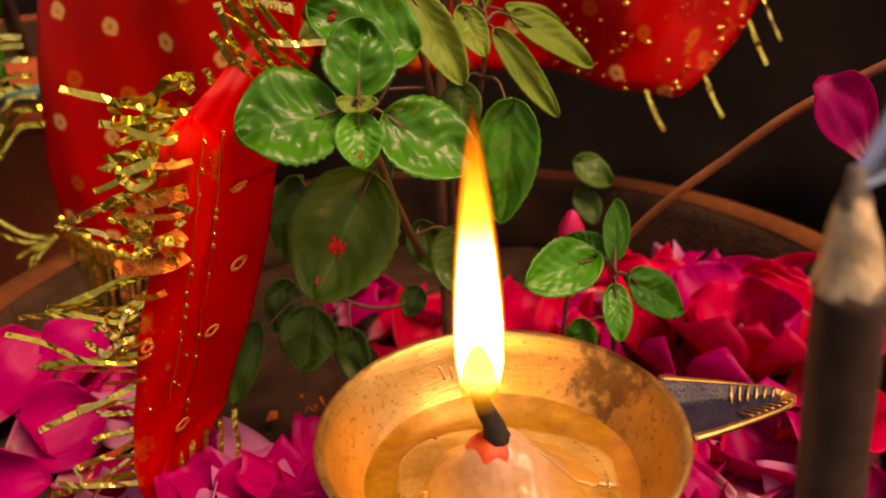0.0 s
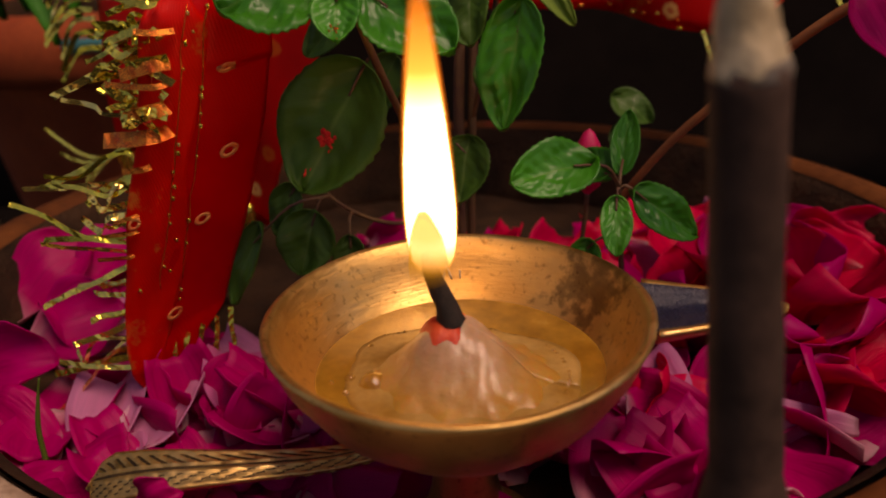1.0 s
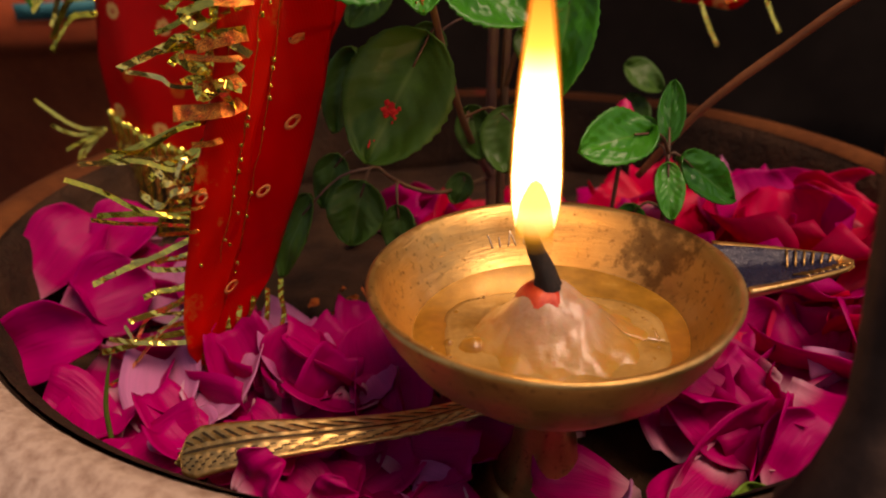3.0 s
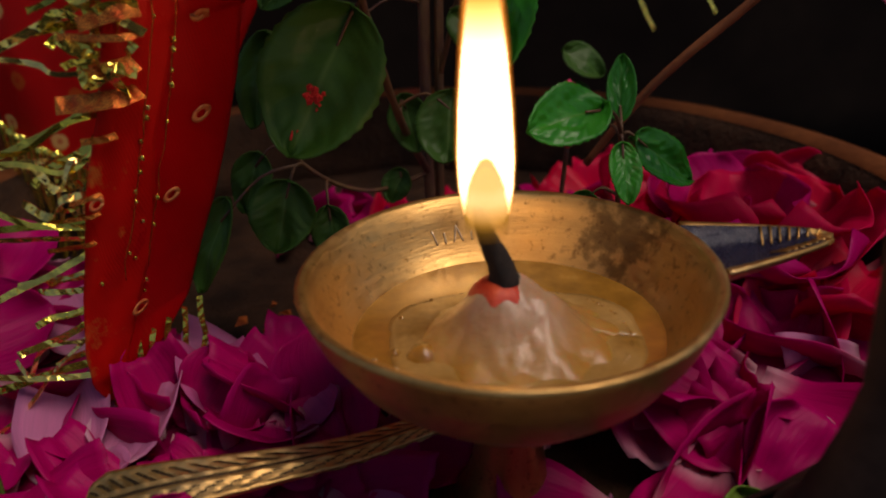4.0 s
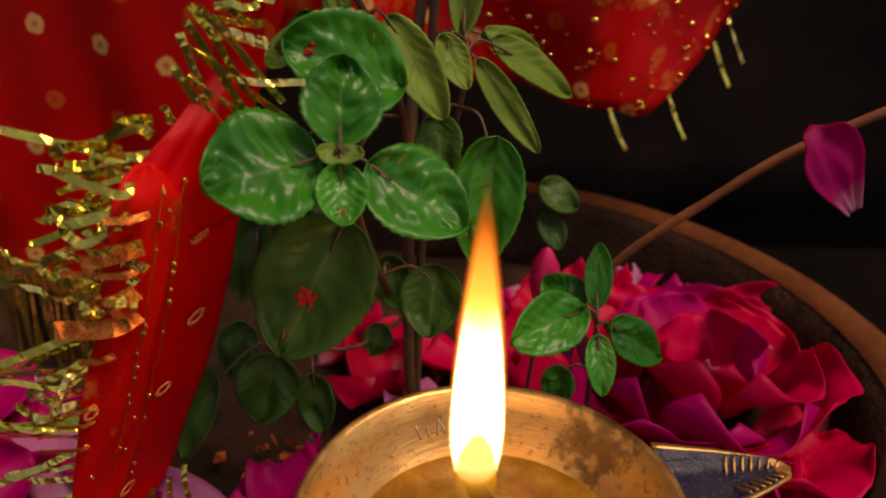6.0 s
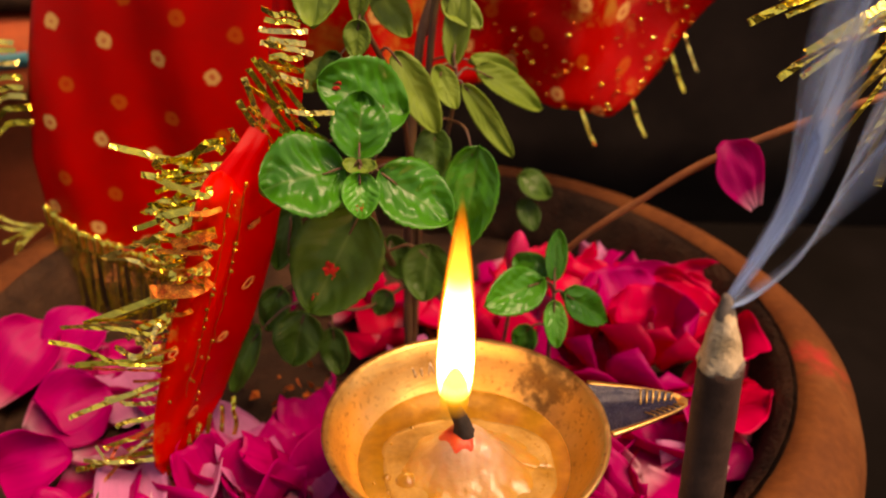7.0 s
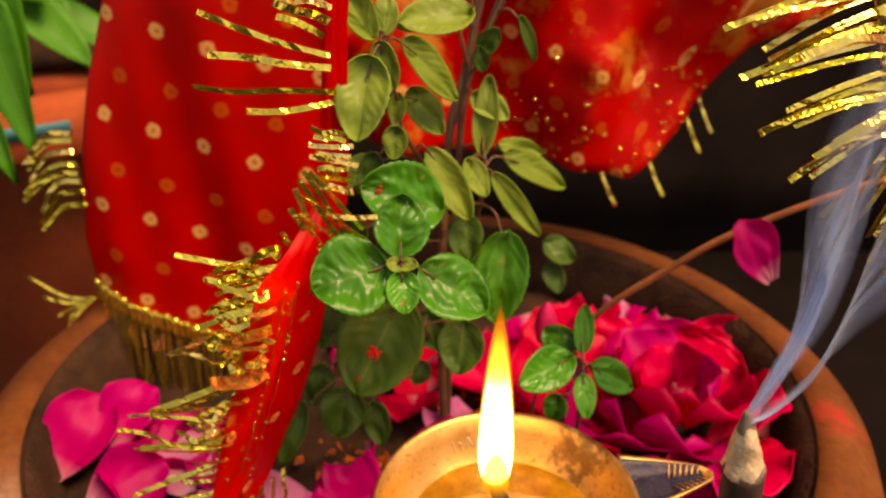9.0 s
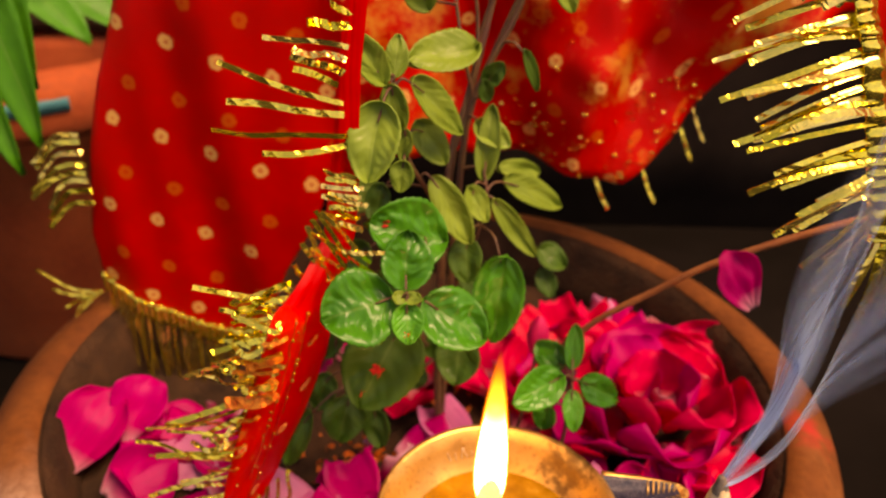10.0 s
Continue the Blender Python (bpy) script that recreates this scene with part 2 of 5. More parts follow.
def ghee_material():
    m, n, l, p = nodes_of("melted_ghee")
    big, small = noise_node(n, l, 220, 4), noise_node(n, l, 1500, 3)
    l.new(ramp(n, l, big.outputs["Fac"], [(0.3, (0.24, 0.11, 0.010)), (0.6, (0.40, 0.20, 0.024)), (0.8, (0.58, 0.36, 0.08))]).outputs[0], p.inputs["Base Color"])
    setin(p, Roughness=0.07, Transmission_Weight=0.3, IOR=1.45)
    bumped(n, l, p, mixed(n, l, 0.5, big.outputs["Fac"], small.outputs["Fac"]), 0.12, 0.0006)
    return m


def wax_material():
    m, n, l, p = nodes_of("soaked_cotton")
    big, small = noise_node(n, l, 260, 5), noise_node(n, l, 1300, 4)
    dry = ramp(n, l, big.outputs["Fac"], [(0.3, (0.36, 0.20, 0.11)), (0.7, (0.54, 0.36, 0.25))]).outputs[0]
    sep = n.new("ShaderNodeSeparateXYZ")
    l.new(n.new("ShaderNodeTexCoord").outputs["Object"], sep.inputs[0])
    soak = n.new("ShaderNodeMapRange")
    setin(soak, From_Min=-0.0090, From_Max=-0.0012)
    l.new(sep.outputs[2], soak.inputs["Value"])
    l.new(mixed(n, l, soak.outputs[0], (0.42, 0.21, 0.03), dry), p.inputs["Base Color"])
    setin(p, Roughness=0.38, Subsurface_Weight=0.35, Subsurface_Scale=0.003, Coat_Weight=0.25, Coat_Roughness=0.14)
    bumped(n, l, p, mixed(n, l, 0.6, big.outputs["Fac"], small.outputs["Fac"]), 0.3, 0.0006)
    return m


SMEAR = (0.0935, 0.0455, -0.020)


def clay_material():
    """Terracotta with pale salts and smears of red powder."""
    m, n, l, p = nodes_of("terracotta")
    big, small, pat = noise_node(n, l, 26, 5), noise_node(n, l, 420, 5), noise_node(n, l, 30, 2)
    col = ramp(n, l, big.outputs["Fac"], [(0.3, (0.10, 0.028, 0.008)), (0.55, (0.16, 0.050, 0.013)), (0.75, (0.21, 0.080, 0.026))]).outputs[0]
    col = mixed(n, l, 0.5, col, ramp(n, l, small.outputs["Fac"], [(0.3, (0.45,) * 3), (0.7, (1, 1, 1))]).outputs[0], "MULTIPLY")
    col = mixed(n, l, ramp(n, l, pat.outputs["Fac"], [(0.63, (0, 0, 0)), (0.70, (0.6,) * 3)]).outputs[0], col, (0.45, 0.02, 0.03))
    off = n.new("ShaderNodeVectorMath")
    off.operation = "DISTANCE"
    l.new(n.new("ShaderNodeTexCoord").outputs["Object"], off.inputs[0])
    off.inputs[1].default_value = (-0.055, -0.030, -0.015)
    edge = maths(n, l, "ADD", off.outputs["Value"], maths(n, l, "MULTIPLY", maths(n, l, "SUBTRACT", big.outputs["Fac"], 0.5), 0.08))
    crust = ramp(n, l, edge, [(0.045, (0.9,) * 3), (0.10, (0, 0, 0))]).outputs[0]
    crust = maths(n, l, "MULTIPLY", crust, ramp(n, l, small.outputs["Fac"], [(0.3, (0.5,) * 3), (0.6, (1, 1, 1))]).outputs[0])
    col = mixed(n, l, crust, col, (0.50, 0.38, 0.28))
    # one thumb-wide smear of red powder on the rim
    smear = n.new("ShaderNodeVectorMath")
    smear.operation = "DISTANCE"
    l.new(n.new("ShaderNodeTexCoord").outputs["Object"], smear.inputs[0])
    smear.inputs[1].default_value = SMEAR
    rim_edge = maths(n, l, "ADD", smear.outputs["Value"], maths(n, l, "MULTIPLY", maths(n, l, "SUBTRACT", noise_node(n, l, 150, 4).outputs["Fac"], 0.5), 0.02))
    col = mixed(n, l, ramp(n, l, rim_edge, [(0.0, (0.7,) * 3), (0.008, (0, 0, 0))]).outputs[0], col, (0.50, 0.02, 0.03))
    l.new(mixed(n, l, ramp(n, l, pat.outputs["Fac"], [(0.63, (0, 0, 0)), (0.71, (0.5,) * 3)]).outputs[0], col, (0.50, 0.03, 0.04)), p.inputs["Base Color"])
    p.inputs["Specular IOR Level"].default_value = 0.15
    p.inputs["Roughness"].default_value = 0.75
    bumped(n, l, p, small.outputs["Fac"], 0.5, 0.0006)
    return m


def gold_material():
    m, n, l, p = nodes_of("gold_foil")
    info = n.new("ShaderNodeObjectInfo")
    vor = n.new("ShaderNodeTexVoronoi")
    tc = n.new("ShaderNodeTexCoord")
    setin(vor, Scale=900.0)
    l.new(tc.outputs["Object"], vor.inputs["Vector"])
    l.new(ramp(n, l, info.outputs["Random"], [(0.0, (0.62, 0.52, 0.05)), (0.6, (0.92, 0.76, 0.13)), (1.0, (0.98, 0.72, 0.22))]).outputs[0], p.inputs["Base Color"])
    setin(p, Metallic=0.9, Roughness=0.16)
    bumped(n, l, p, vor.outputs["Distance"], 0.25, 0.0004)
    return m


brass = brass_material()
dark_brass = grained("groove_dark_brass", (0.035, 0.022, 0.010), (0.10, 0.06, 0.02), 0.5, 300, 0.6)
clay = clay_material()
red_clay = grained("red_oxide_clay", (0.28, 0.05, 0.02), (0.40, 0.085, 0.03), 0.8, 30, bump=0.4, gloss=0.15)
gold = gold_material()
red_cloth = cloth_material("red_chunri", (0.85, 0.010, 0.006), share=0.42)
red_trim = cloth_material("red_hem", (0.80, 0.006, 0.006), dots=False, share=0.38)
red_front = cloth_material("red_hem_front", (0.95, 0.016, 0.007), dots=False, gold=0.03, share=0.42)
ring_dye = grained("resist_dye", (0.70, 0.10, 0.02), (0.85, 0.35, 0.10), 0.5, 500)
amber_foil = grained("amber_foil", (0.55, 0.07, 0.010), (0.80, 0.27, 0.035), 0.24, 700, 0.75)
veil_cloth = cloth_material("red_gold_veil", (0.80, 0.012, 0.008), gold=0.09, share=0.42)
leaf_bright = leaf_material("glossy_leaf", (0.012, 0.20, 0.012), (0.034, 0.33, 0.018), 0.32, 0.2)
leaf_pale = leaf_material("pale_leaf", (0.13, 0.25, 0.025), (0.22, 0.36, 0.05), 0.45, 0.05)
leaf_dark = leaf_material("old_leaf", (0.028, 0.10, 0.008), (0.05, 0.15, 0.012), 0.5, 0.08)
petal_pink = petal_material("magenta_petal", (0.58, 0.002, 0.145), (0.66, 0.004, 0.23))
petal_red = petal_material("crimson_petal", (0.76, 0.004, 0.05), (0.76, 0.005, 0.14))
petal_pale = petal_material("pale_petal", (0.68, 0.12, 0.38), (0.78, 0.45, 0.62))
bud_mat = grained("crimson_bud", (0.60, 0.003, 0.06), (0.75, 0.01, 0.14), 0.5, 300)
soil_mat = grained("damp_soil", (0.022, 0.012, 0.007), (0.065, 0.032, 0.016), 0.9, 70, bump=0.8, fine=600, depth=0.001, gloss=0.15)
bark = grained("brown_twig", (0.26, 0.08, 0.022), (0.42, 0.15, 0.045), 0.7, 160, bump=0.5)
stem_mat = grained("purple_stem", (0.10, 0.035, 0.025), (0.16, 0.09, 0.03), 0.55, 150)
dhoop_mat = grained("dark_incense", (0.040, 0.022, 0.015), (0.085, 0.047, 0.032), 0.85, 220, bump=0.35, fine=1500, gloss=0.2)
ash_mat = grained("pale_ash", (0.46, 0.34, 0.18), (0.72, 0.58, 0.36), 0.95, 350, bump=0.8, fine=1600)
grey_ash = grained("grey_ash", (0.10, 0.085, 0.07), (0.26, 0.22, 0.17), 0.95, 500, bump=0.6)
char_mat = grained("charred_cotton", (0.006, 0.005, 0.004), (0.025, 0.016, 0.012), 0.9, 500, bump=0.8)
# red base colour stands in for cotton lit by the ember
ember_mat = grained("ember_lit_cotton", (0.55, 0.03, 0.008), (0.75, 0.10, 0.03), 0.4, 600)
recess_mat = grained("dark_blue_black", (0.008, 0.012, 0.035), (0.03, 0.03, 0.05), 0.25, 300, bump=0.6)
powder = grained("red_powder", (0.55, 0.01, 0.008), (0.75, 0.03, 0.02), 0.95, 900, bump=0.8)
marigold = grained("marigold_crumbs", (0.45, 0.06, 0.006), (0.65, 0.16, 0.01), 0.7, 300)
stamp_mat = grained("worn_stamp", (0.55, 0.45, 0.30), (0.75, 0.62, 0.42), 0.35, 500, 0.8)
bead_mat = grained("wet_bead", (0.45, 0.32, 0.2), (0.6, 0.48, 0.36), 0.06, 300, bump=0.1)
skin_mat = grained("half_set_ghee", (0.30, 0.16, 0.03), (0.50, 0.32, 0.11), 0.14, 110, bump=0.2, fine=800, depth=0.0004)
ghee_mat, wax_mat, smoke_mat = ghee_material(), wax_material(), smoke_material()
# near-black so that the colour itself gives the deep shade behind the pots
wall_mat = grained("shade_black_plaster", (0.010, 0.007, 0.006), (0.024, 0.017, 0.013), 0.95, 9, bump=0.4, gloss=0.05)
# base colour cut to near-black: the shadow between the pots is in it
ground_mat = grained("shade_black_ground", (0.005, 0.004, 0.003), (0.009, 0.007, 0.006), 0.95, 8, bump=0.5, gloss=0.02)
teal = grained("teal_paint", (0.01, 0.16, 0.20), (0.02, 0.24, 0.28), 0.6, 90)
broad_green = leaf_material("broad_green_leaf", (0.012, 0.22, 0.008), (0.03, 0.34, 0.012), 0.5, 0.05)

# ---- building blocks, in centimetres ----


def mesh_of(name, verts, faces, uvs=None, material=None, smooth=True):
    me = bpy.data.meshes.new(name)
    me.from_pydata([tuple(c * CM for c in v) for v in verts], [], faces)
    if uvs:
        layer = me.uv_layers.new(name="UVMap").data
        for loop in me.loops:
            layer[loop.index].uv = uvs[loop.vertex_index]
    if smooth:
        me.polygons.foreach_set("use_smooth", [True] * len(me.polygons))
    if material:
        me.materials.append(material)
    me.update()
    return me


def thing(name, at, label, category, group="", kind=""):
    ob = new(name)
    ob.location = Vector(at) * CM
    ob.empty_display_size = 0.01
    return tagged(ob, label, category, group, kind)


def part(name, me, parent, label=""):
    """One mesh, given in world centimetres, under its thing or part."""
    ob = new(name, me)
    ob.parent = parent
    if not parent.parent:
        ob.matrix_parent_inverse = Matrix.Translation(-parent.location)
    return tagged(ob, label)


def single(name, me, label, category, group="", kind=""):
    return tagged(new(name, me), label, category, group, kind)


def grid(fn, nu, nv, th, uv=None):
    """A closed thin sheet over fn(u, v), u and v from 0 to 1."""
    top = [[Vector(fn(i / nu, j / nv)) for i in range(nu + 1)] for j in range(nv + 1)]
    verts, uvs, faces = [], [], []
    under = []
    for j in range(nv + 1):
        for i in range(nu + 1):
            a = top[j][min(i + 1, nu)] - top[j][max(i - 1, 0)]
            b = top[min(j + 1, nv)][i] - top[max(j - 1, 0)][i]
            nrm = a.cross(b)
            nrm = nrm.normalized() if nrm.length > 1e-9 else Vector((0, 0, 1))
            verts.append(top[j][i])
            under.append(top[j][i] - nrm * th)
            uvs.append(uv(i / nu, j / nv) if uv else (i / nu, j / nv))
    k, w = len(verts), nu + 1
    verts += under
    uvs += uvs
    for j in range(nv):
        for i in range(nu):
            a, b, c, d = j * w + i, j * w + i + 1, (j + 1) * w + i + 1, (j + 1) * w + i
            faces += [(a, b, c, d), (k + d, k + c, k + b, k + a)]
    edge = [i for i in range(w)] + [j * w + nu for j in range(1, nv + 1)] + [nv * w + i for i in range(nu - 1, -1, -1)] + [j * w for j in range(nv - 1, 0, -1)]
    for a, b in zip(edge, edge[1:] + edge[:1]):
        faces.append((b, a, k + a, k + b))
    return verts, faces, uvs


def sheet(name, fn, nu, nv, th, material, uv=None):
    v, f, u = grid(fn, nu, nv, th, uv)
    return mesh_of(name, v, f, u, material)


def lathe(name, profile, n, material, centre=(0, 0), wobble=0.0, seed=0.0, oval=1.0):
    """Turns a profile of (radius, height) about the upright line through centre."""
    verts, faces, m = [], [], len(profile)
    for i in range(n):
        a = 2 * math.pi * i / n
        for r, z in profile:
            k = 1 + wobble * noise.noise((math.cos(a) * 1.3 + seed, math.sin(a) * 1.3, z * 0.2))
            verts.append((centre[0] + r * k * math.cos(a), centre[1] + r * k * oval * math.sin(a), z))
    for i in range(n):
        p, q = i * m, (i + 1) % n * m
        for j in range(m - 1):
            faces.append((p + j, q + j, q + j + 1, p + j + 1))
    return mesh_of(name, verts, faces, None, material)


def smooth_path(points, per=6):
    pts = [Vector(p) for p in points]
    out = []
    for i in range(len(pts) - 1):
        p0, p1, p2, p3 = pts[max(i - 1, 0)], pts[i], pts[i + 1], pts[min(i + 2, len(pts) - 1)]
        for k in range(per):
            t = k / per
            out.append(0.5 * (2 * p1 + (p2 - p0) * t + (2 * p0 - 5 * p1 + 4 * p2 - p3) * t * t + (3 * p1 - p0 - 3 * p2 + p3) * t ** 3))
    return out + [pts[-1]]


def tube(name, points, radii, n, material, per=6, rough=0.0):
    path = smooth_path(points, per)
    verts, faces = [], []
    for i, p in enumerate(path):
        d = (path[min(i + 1, len(path) - 1)] - path[max(i - 1, 0)]).normalized()
        s = d.cross(Vector((0.13, 0.91, 0.38))).normalized()
        t = d.cross(s)
        r = float(np.interp(i / (len(path) - 1), np.linspace(0, 1, len(radii)), radii))
        for k in range(n):
            a = 2 * math.pi * k / n
            q = r * (1 + rough * noise.noise(p * 3 + Vector((k * 0.7, 0, 0))))
            verts.append(p + (s * math.cos(a) + t * math.sin(a)) * q)
    m = len(path)
    for i in range(m - 1):
        for k in range(n):
            a, b = i * n + k, i * n + (k + 1) % n
            faces.append((a, b, b + n, a + n))
    faces += [tuple(range(n))[::-1], tuple((m - 1) * n + k for k in range(n))]
    return mesh_of(name, verts, faces, None, material)


def strip(name, points, width, facing, material, per=3, th=0.012, crimp=1.0):
    """A flat crimped foil strip along a path, its face towards facing."""
    path = smooth_path(points, max(per, 5))
    f = Vector(facing).normalized()
    path = [q + f * random.uniform(-0.09, 0.09) * width * crimp + Vector((0, 0, random.uniform(-0.05, 0.05) * width * crimp)) for q in path]
    turn = random.uniform(-0.5, 0.5)
    lean = [random.uniform(-0.45, 0.45) * crimp + turn * math.sin(3 * k / len(path)) for k in range(len(path))]

    def at(u, v):
        i = v * (len(path) - 1)
        k = min(int(i), len(path) - 2)
        p = path[k].lerp(path[k + 1], i - k)
        d = (path[k + 1] - path[k]).normalized()
        return p + (d.cross(f).normalized() + f * lean[round(i)]) * (u - 0.5) * width

    v, faces, uvs = grid(at, 1, len(path) - 1, th)
    return mesh_of(name, v, faces, uvs, material, False)


# ---- ground, wall and pots ----
POT = (-2.1, 6.85)
OVAL = 0.92
# ground plane whose near-black colour carries the shadow around the pots
tagged(single("ground", sheet("ground", lambda u, v: ((u - 0.5) * 8000, (v - 0.5) * 8000, -17.5 + 0.4 * noise.noise((u * 900, v * 900, 0))), 40, 40, 3, ground_mat), "trodden ground under the flower pots, coloured near-black for the shade there", "ground", kind="structure"))
# added backdrop, coloured as deep shade and tall enough to block the rear sky
tagged(single("wall_back", sheet("wall_back", lambda u, v: ((u - 0.5) * 320, 52 + 0.5 * noise.noise((u * 9, v * 9, 3)), -18 + v * 190), 30, 24, -8, wall_mat), "added near-black wall standing in for the deep shade behind the pots", "wall", kind="structure"))


def clay_pot(at, r, top, label, clay, bottom=-17.3):
    ob = thing("terracotta_pot", (*at, bottom), label, "flower pot")
    k = r / 11.0
    body = [(0.01, bottom), (7.6 * k, bottom), (7.9 * k, bottom + 0.5), (10.2 * k, top - 4.2), (10.6 * k, top - 3.3), (10.3 * k, top - 3.2), (9.9 * k, top - 4.4), (7.3 * k, bottom + 1.0), (0.01, bottom + 1.0)]
    rim = [(10.3 * k, top - 3.2), (10.6 * k, top - 3.3), (12.6 * k, top - 3.2), (12.95 * k, top - 2.6), (12.9 * k, top - 1.4), (12.5 * k, top - 0.55), (11.9 * k, top - 0.1), (11.4 * k, top), (11.05 * k, top - 0.12), (10.85 * k, top - 0.5), (10.6 * k, top - 2.2), (10.3 * k, top - 3.2)]
    part("body", lathe("pot_body", body, 72, clay, at, 0.01, 0.0, OVAL), ob)
    part("rim", lathe("pot_rim", rim, 120, clay, at, 0.012, 2.0, OVAL), ob, "thick rounded clay rim smeared with red powder")
    # lining in the dark soil colour, put here as the shade inside the rim
    part("inner_face", lathe("inner_face", [(11.0 * k, top - 0.16), (10.80 * k, top - 0.5), (10.55 * k, top - 2.2), (10.25 * k, top - 3.1), (10.0 * k, top - 3.1), (10.3 * k, top - 2.2), (10.6 * k, top - 0.5), (10.9 * k, top - 0.2)], 96, soil_mat, at, 0.012, 2.0, OVAL), ob, "soil-coloured inner face, darkened for the shade inside the rim")
    return ob


clay_pot(POT, 11.0, -1.7, "round terracotta flower pot with thick rim holding the basil plant", clay)
far_pot = clay_pot((-27, 31), 10.5, 2.0, "second terracotta pot with a teal painted mark, standing behind", red_clay)
part("painted_mark", sheet("mark", lambda u, v: (-27 + (12.42 + 0.1 * v) * math.cos(-1.25 + u * 0.35), 31 + (11.5 + 0.1 * v) * math.sin(-1.25 + u * 0.35), 0.35 + 0.7 * v), 8, 2, 0.02, teal), far_pot, "teal paint mark")


def bed(x, y):
    """Height of the soil and of the heaped petals on it."""
    h = -4.3 + 0.25 * noise.noise((x * 0.5, y * 0.5, 1.7))
    h += 1.3 * math.exp(-((x - 6.3) ** 2 / 9 + (y - 7.0) ** 2 / 14))
    h += 0.6 * math.exp(-((x + 10.3) ** 2 / 7 + (y - 4.0) ** 2 / 12))
    h += 0.6 * math.exp(-((x - 3.2) ** 2 / 5 + (y - 1.0) ** 2 / 5))
    h += 0.5 * math.exp(-((x + 4.4) ** 2 / 8 + (y - 0.2) ** 2 / 5))
    return h


def soil_at(u, v):
    a, r = u * 2 * math.pi, 10.75 * v
    x, y = POT[0] + r * math.cos(a), POT[1] + r * OVAL * math.sin(a)
    return x, y, bed(x, y) + 0.10 * noise.noise((x * 2, y * 2, 0)) + 0.05 * noise.noise((x * 6, y * 6, 0))


tagged(single("soil", sheet("soil", lambda u, v: soil_at(u, max(v, 0.01)), 90, 40, -0.6, soil_mat), "damp brown potting soil in the clay pot", "soil", kind="structure"))

# ---- oil lamp ----
lamp = thing("oil_lamp", (0, 0, -4.2), "small footed brass oil lamp with pointed lip and leaf handle", "oil lamp")
bowl_out = [(0.45, -2.02), (1.0, -1.9), (1.7, -1.55), (2.25, -1.02), (2.58, -0.48), (2.73, -0.08), (2.77, 0.02), (2.71, 0.05), (2.62, 0.0), (2.5, -0.36), (2.25, -0.80), (1.8, -1.2), (1.2, -1.5), (0.01, -1.65)]
part("bowl", lathe("bowl", bowl_out, 96, brass, (0, 0), 0.012, 5.0), lamp)
part("stem", lathe("stem", [(0.80, -1.88), (0.60, -2.08), (0.50, -2.4), (0.49, -2.8), (0.56, -3.25), (0.70, -3.65), (0.86, -3.9)], 40, brass), lamp)
part("foot", lathe("foot", [(0.86, -3.88), (0.98, -3.93), (1.02, -4.0), (1.22, -4.15), (1.42, -4.38), (1.5, -4.55), (1.42, -4.62), (0.01, -4.62)], 48, brass), lamp)


def lip_at(u, v):
    """Pointed lip: a trough from the bowl's rim out to a tip."""
    root = Vector((2.66, 0.52, 0.0))
    along, side = Vector((0.987, 0.16, 0)), Vector((-0.16, 0.987, 0))
    w = 0.74 * max(1 - v, 0) ** 0.72 + 0.07 * min(1, (1 - v) * 12) + 0.01
    s = (u - 0.5) * 2
    dish = min(1.0, max(0.0, (0.86 - abs(s)) / 0.3))
    return root + along * (v * 1.86) + side * (s * w) + Vector((0, 0, 0.04 - 0.30 * dish * (1 - v) ** 0.8))


lip = part("lip", sheet("lip", lip_at, 28, 28, -0.07, brass), lamp, "pointed brass lip")


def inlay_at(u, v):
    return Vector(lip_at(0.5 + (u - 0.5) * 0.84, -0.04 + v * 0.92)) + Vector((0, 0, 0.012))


# thin blue-black sheet laid just over the dished part of the lip
recess = part("lip_recess", sheet("lip_recess", inlay_at, 14, 24, -0.01, recess_mat), lip, "dark recess in the lip")
for k in range(7):
    v = 0.50 + 0.065 * k
    for flip in (-1, 1):
        a, b = Vector(lip_at(0.5 + flip * 0.40, v + 0.05)), Vector(lip_at(0.5 + flip * 0.10, v))
        part("engraved_line", tube("engraved_line", [a + Vector((0, 0, 0.02)), a.lerp(b, 0.5) + Vector((0, 0, 0.03)), b + Vector((0, 0, 0.02))], [0.022, 0.014], 5, brass, 2), lip, "raised brass line")


def handle_at(u, v):
    """Leaf-shaped handle lying low, bowed along its length."""
    path = handle_path
    i = v * (len(path) - 1)
    k = min(int(i), len(path) - 2)
    p = path[k].lerp(path[k + 1], i - k)
    d = (path[k + 1] - path[k]).normalized()
    side = d.cross(Vector((0, -0.35, 0.94))).normalized()
    w = float(np.interp(v, (0, 0.04, 0.12, 0.25, 0.6, 1), (0.05, 0.33, 0.46, 0.42, 0.25, 0.15)))
    s = (u - 0.5) * 2
    lift = 0.05 * (1 - s * s) - 0.035 * abs(math.sin(v * 62 + abs(s) * 8.0)) * (0.25 < abs(s) < 0.85) - 0.05 * (abs(s) < 0.12)
    return p + side * (s * w) + Vector((0, 0, lift))


handle_path = smooth_path([(-5.75, -1.5, -2.78), (-5.3, -1.42, -2.66), (-4.6, -1.28, -2.55), (-3.6, -0.98, -2.56), (-2.3, -0.42, -2.68), (-1.4, -0.1, -2.58), (-0.45, 0.05, -2.35)], 8)
part("leaf_handle", sheet("leaf_handle", handle_at, 14, 120, 0.12, brass), lamp, "long brass handle engraved like a leaf")



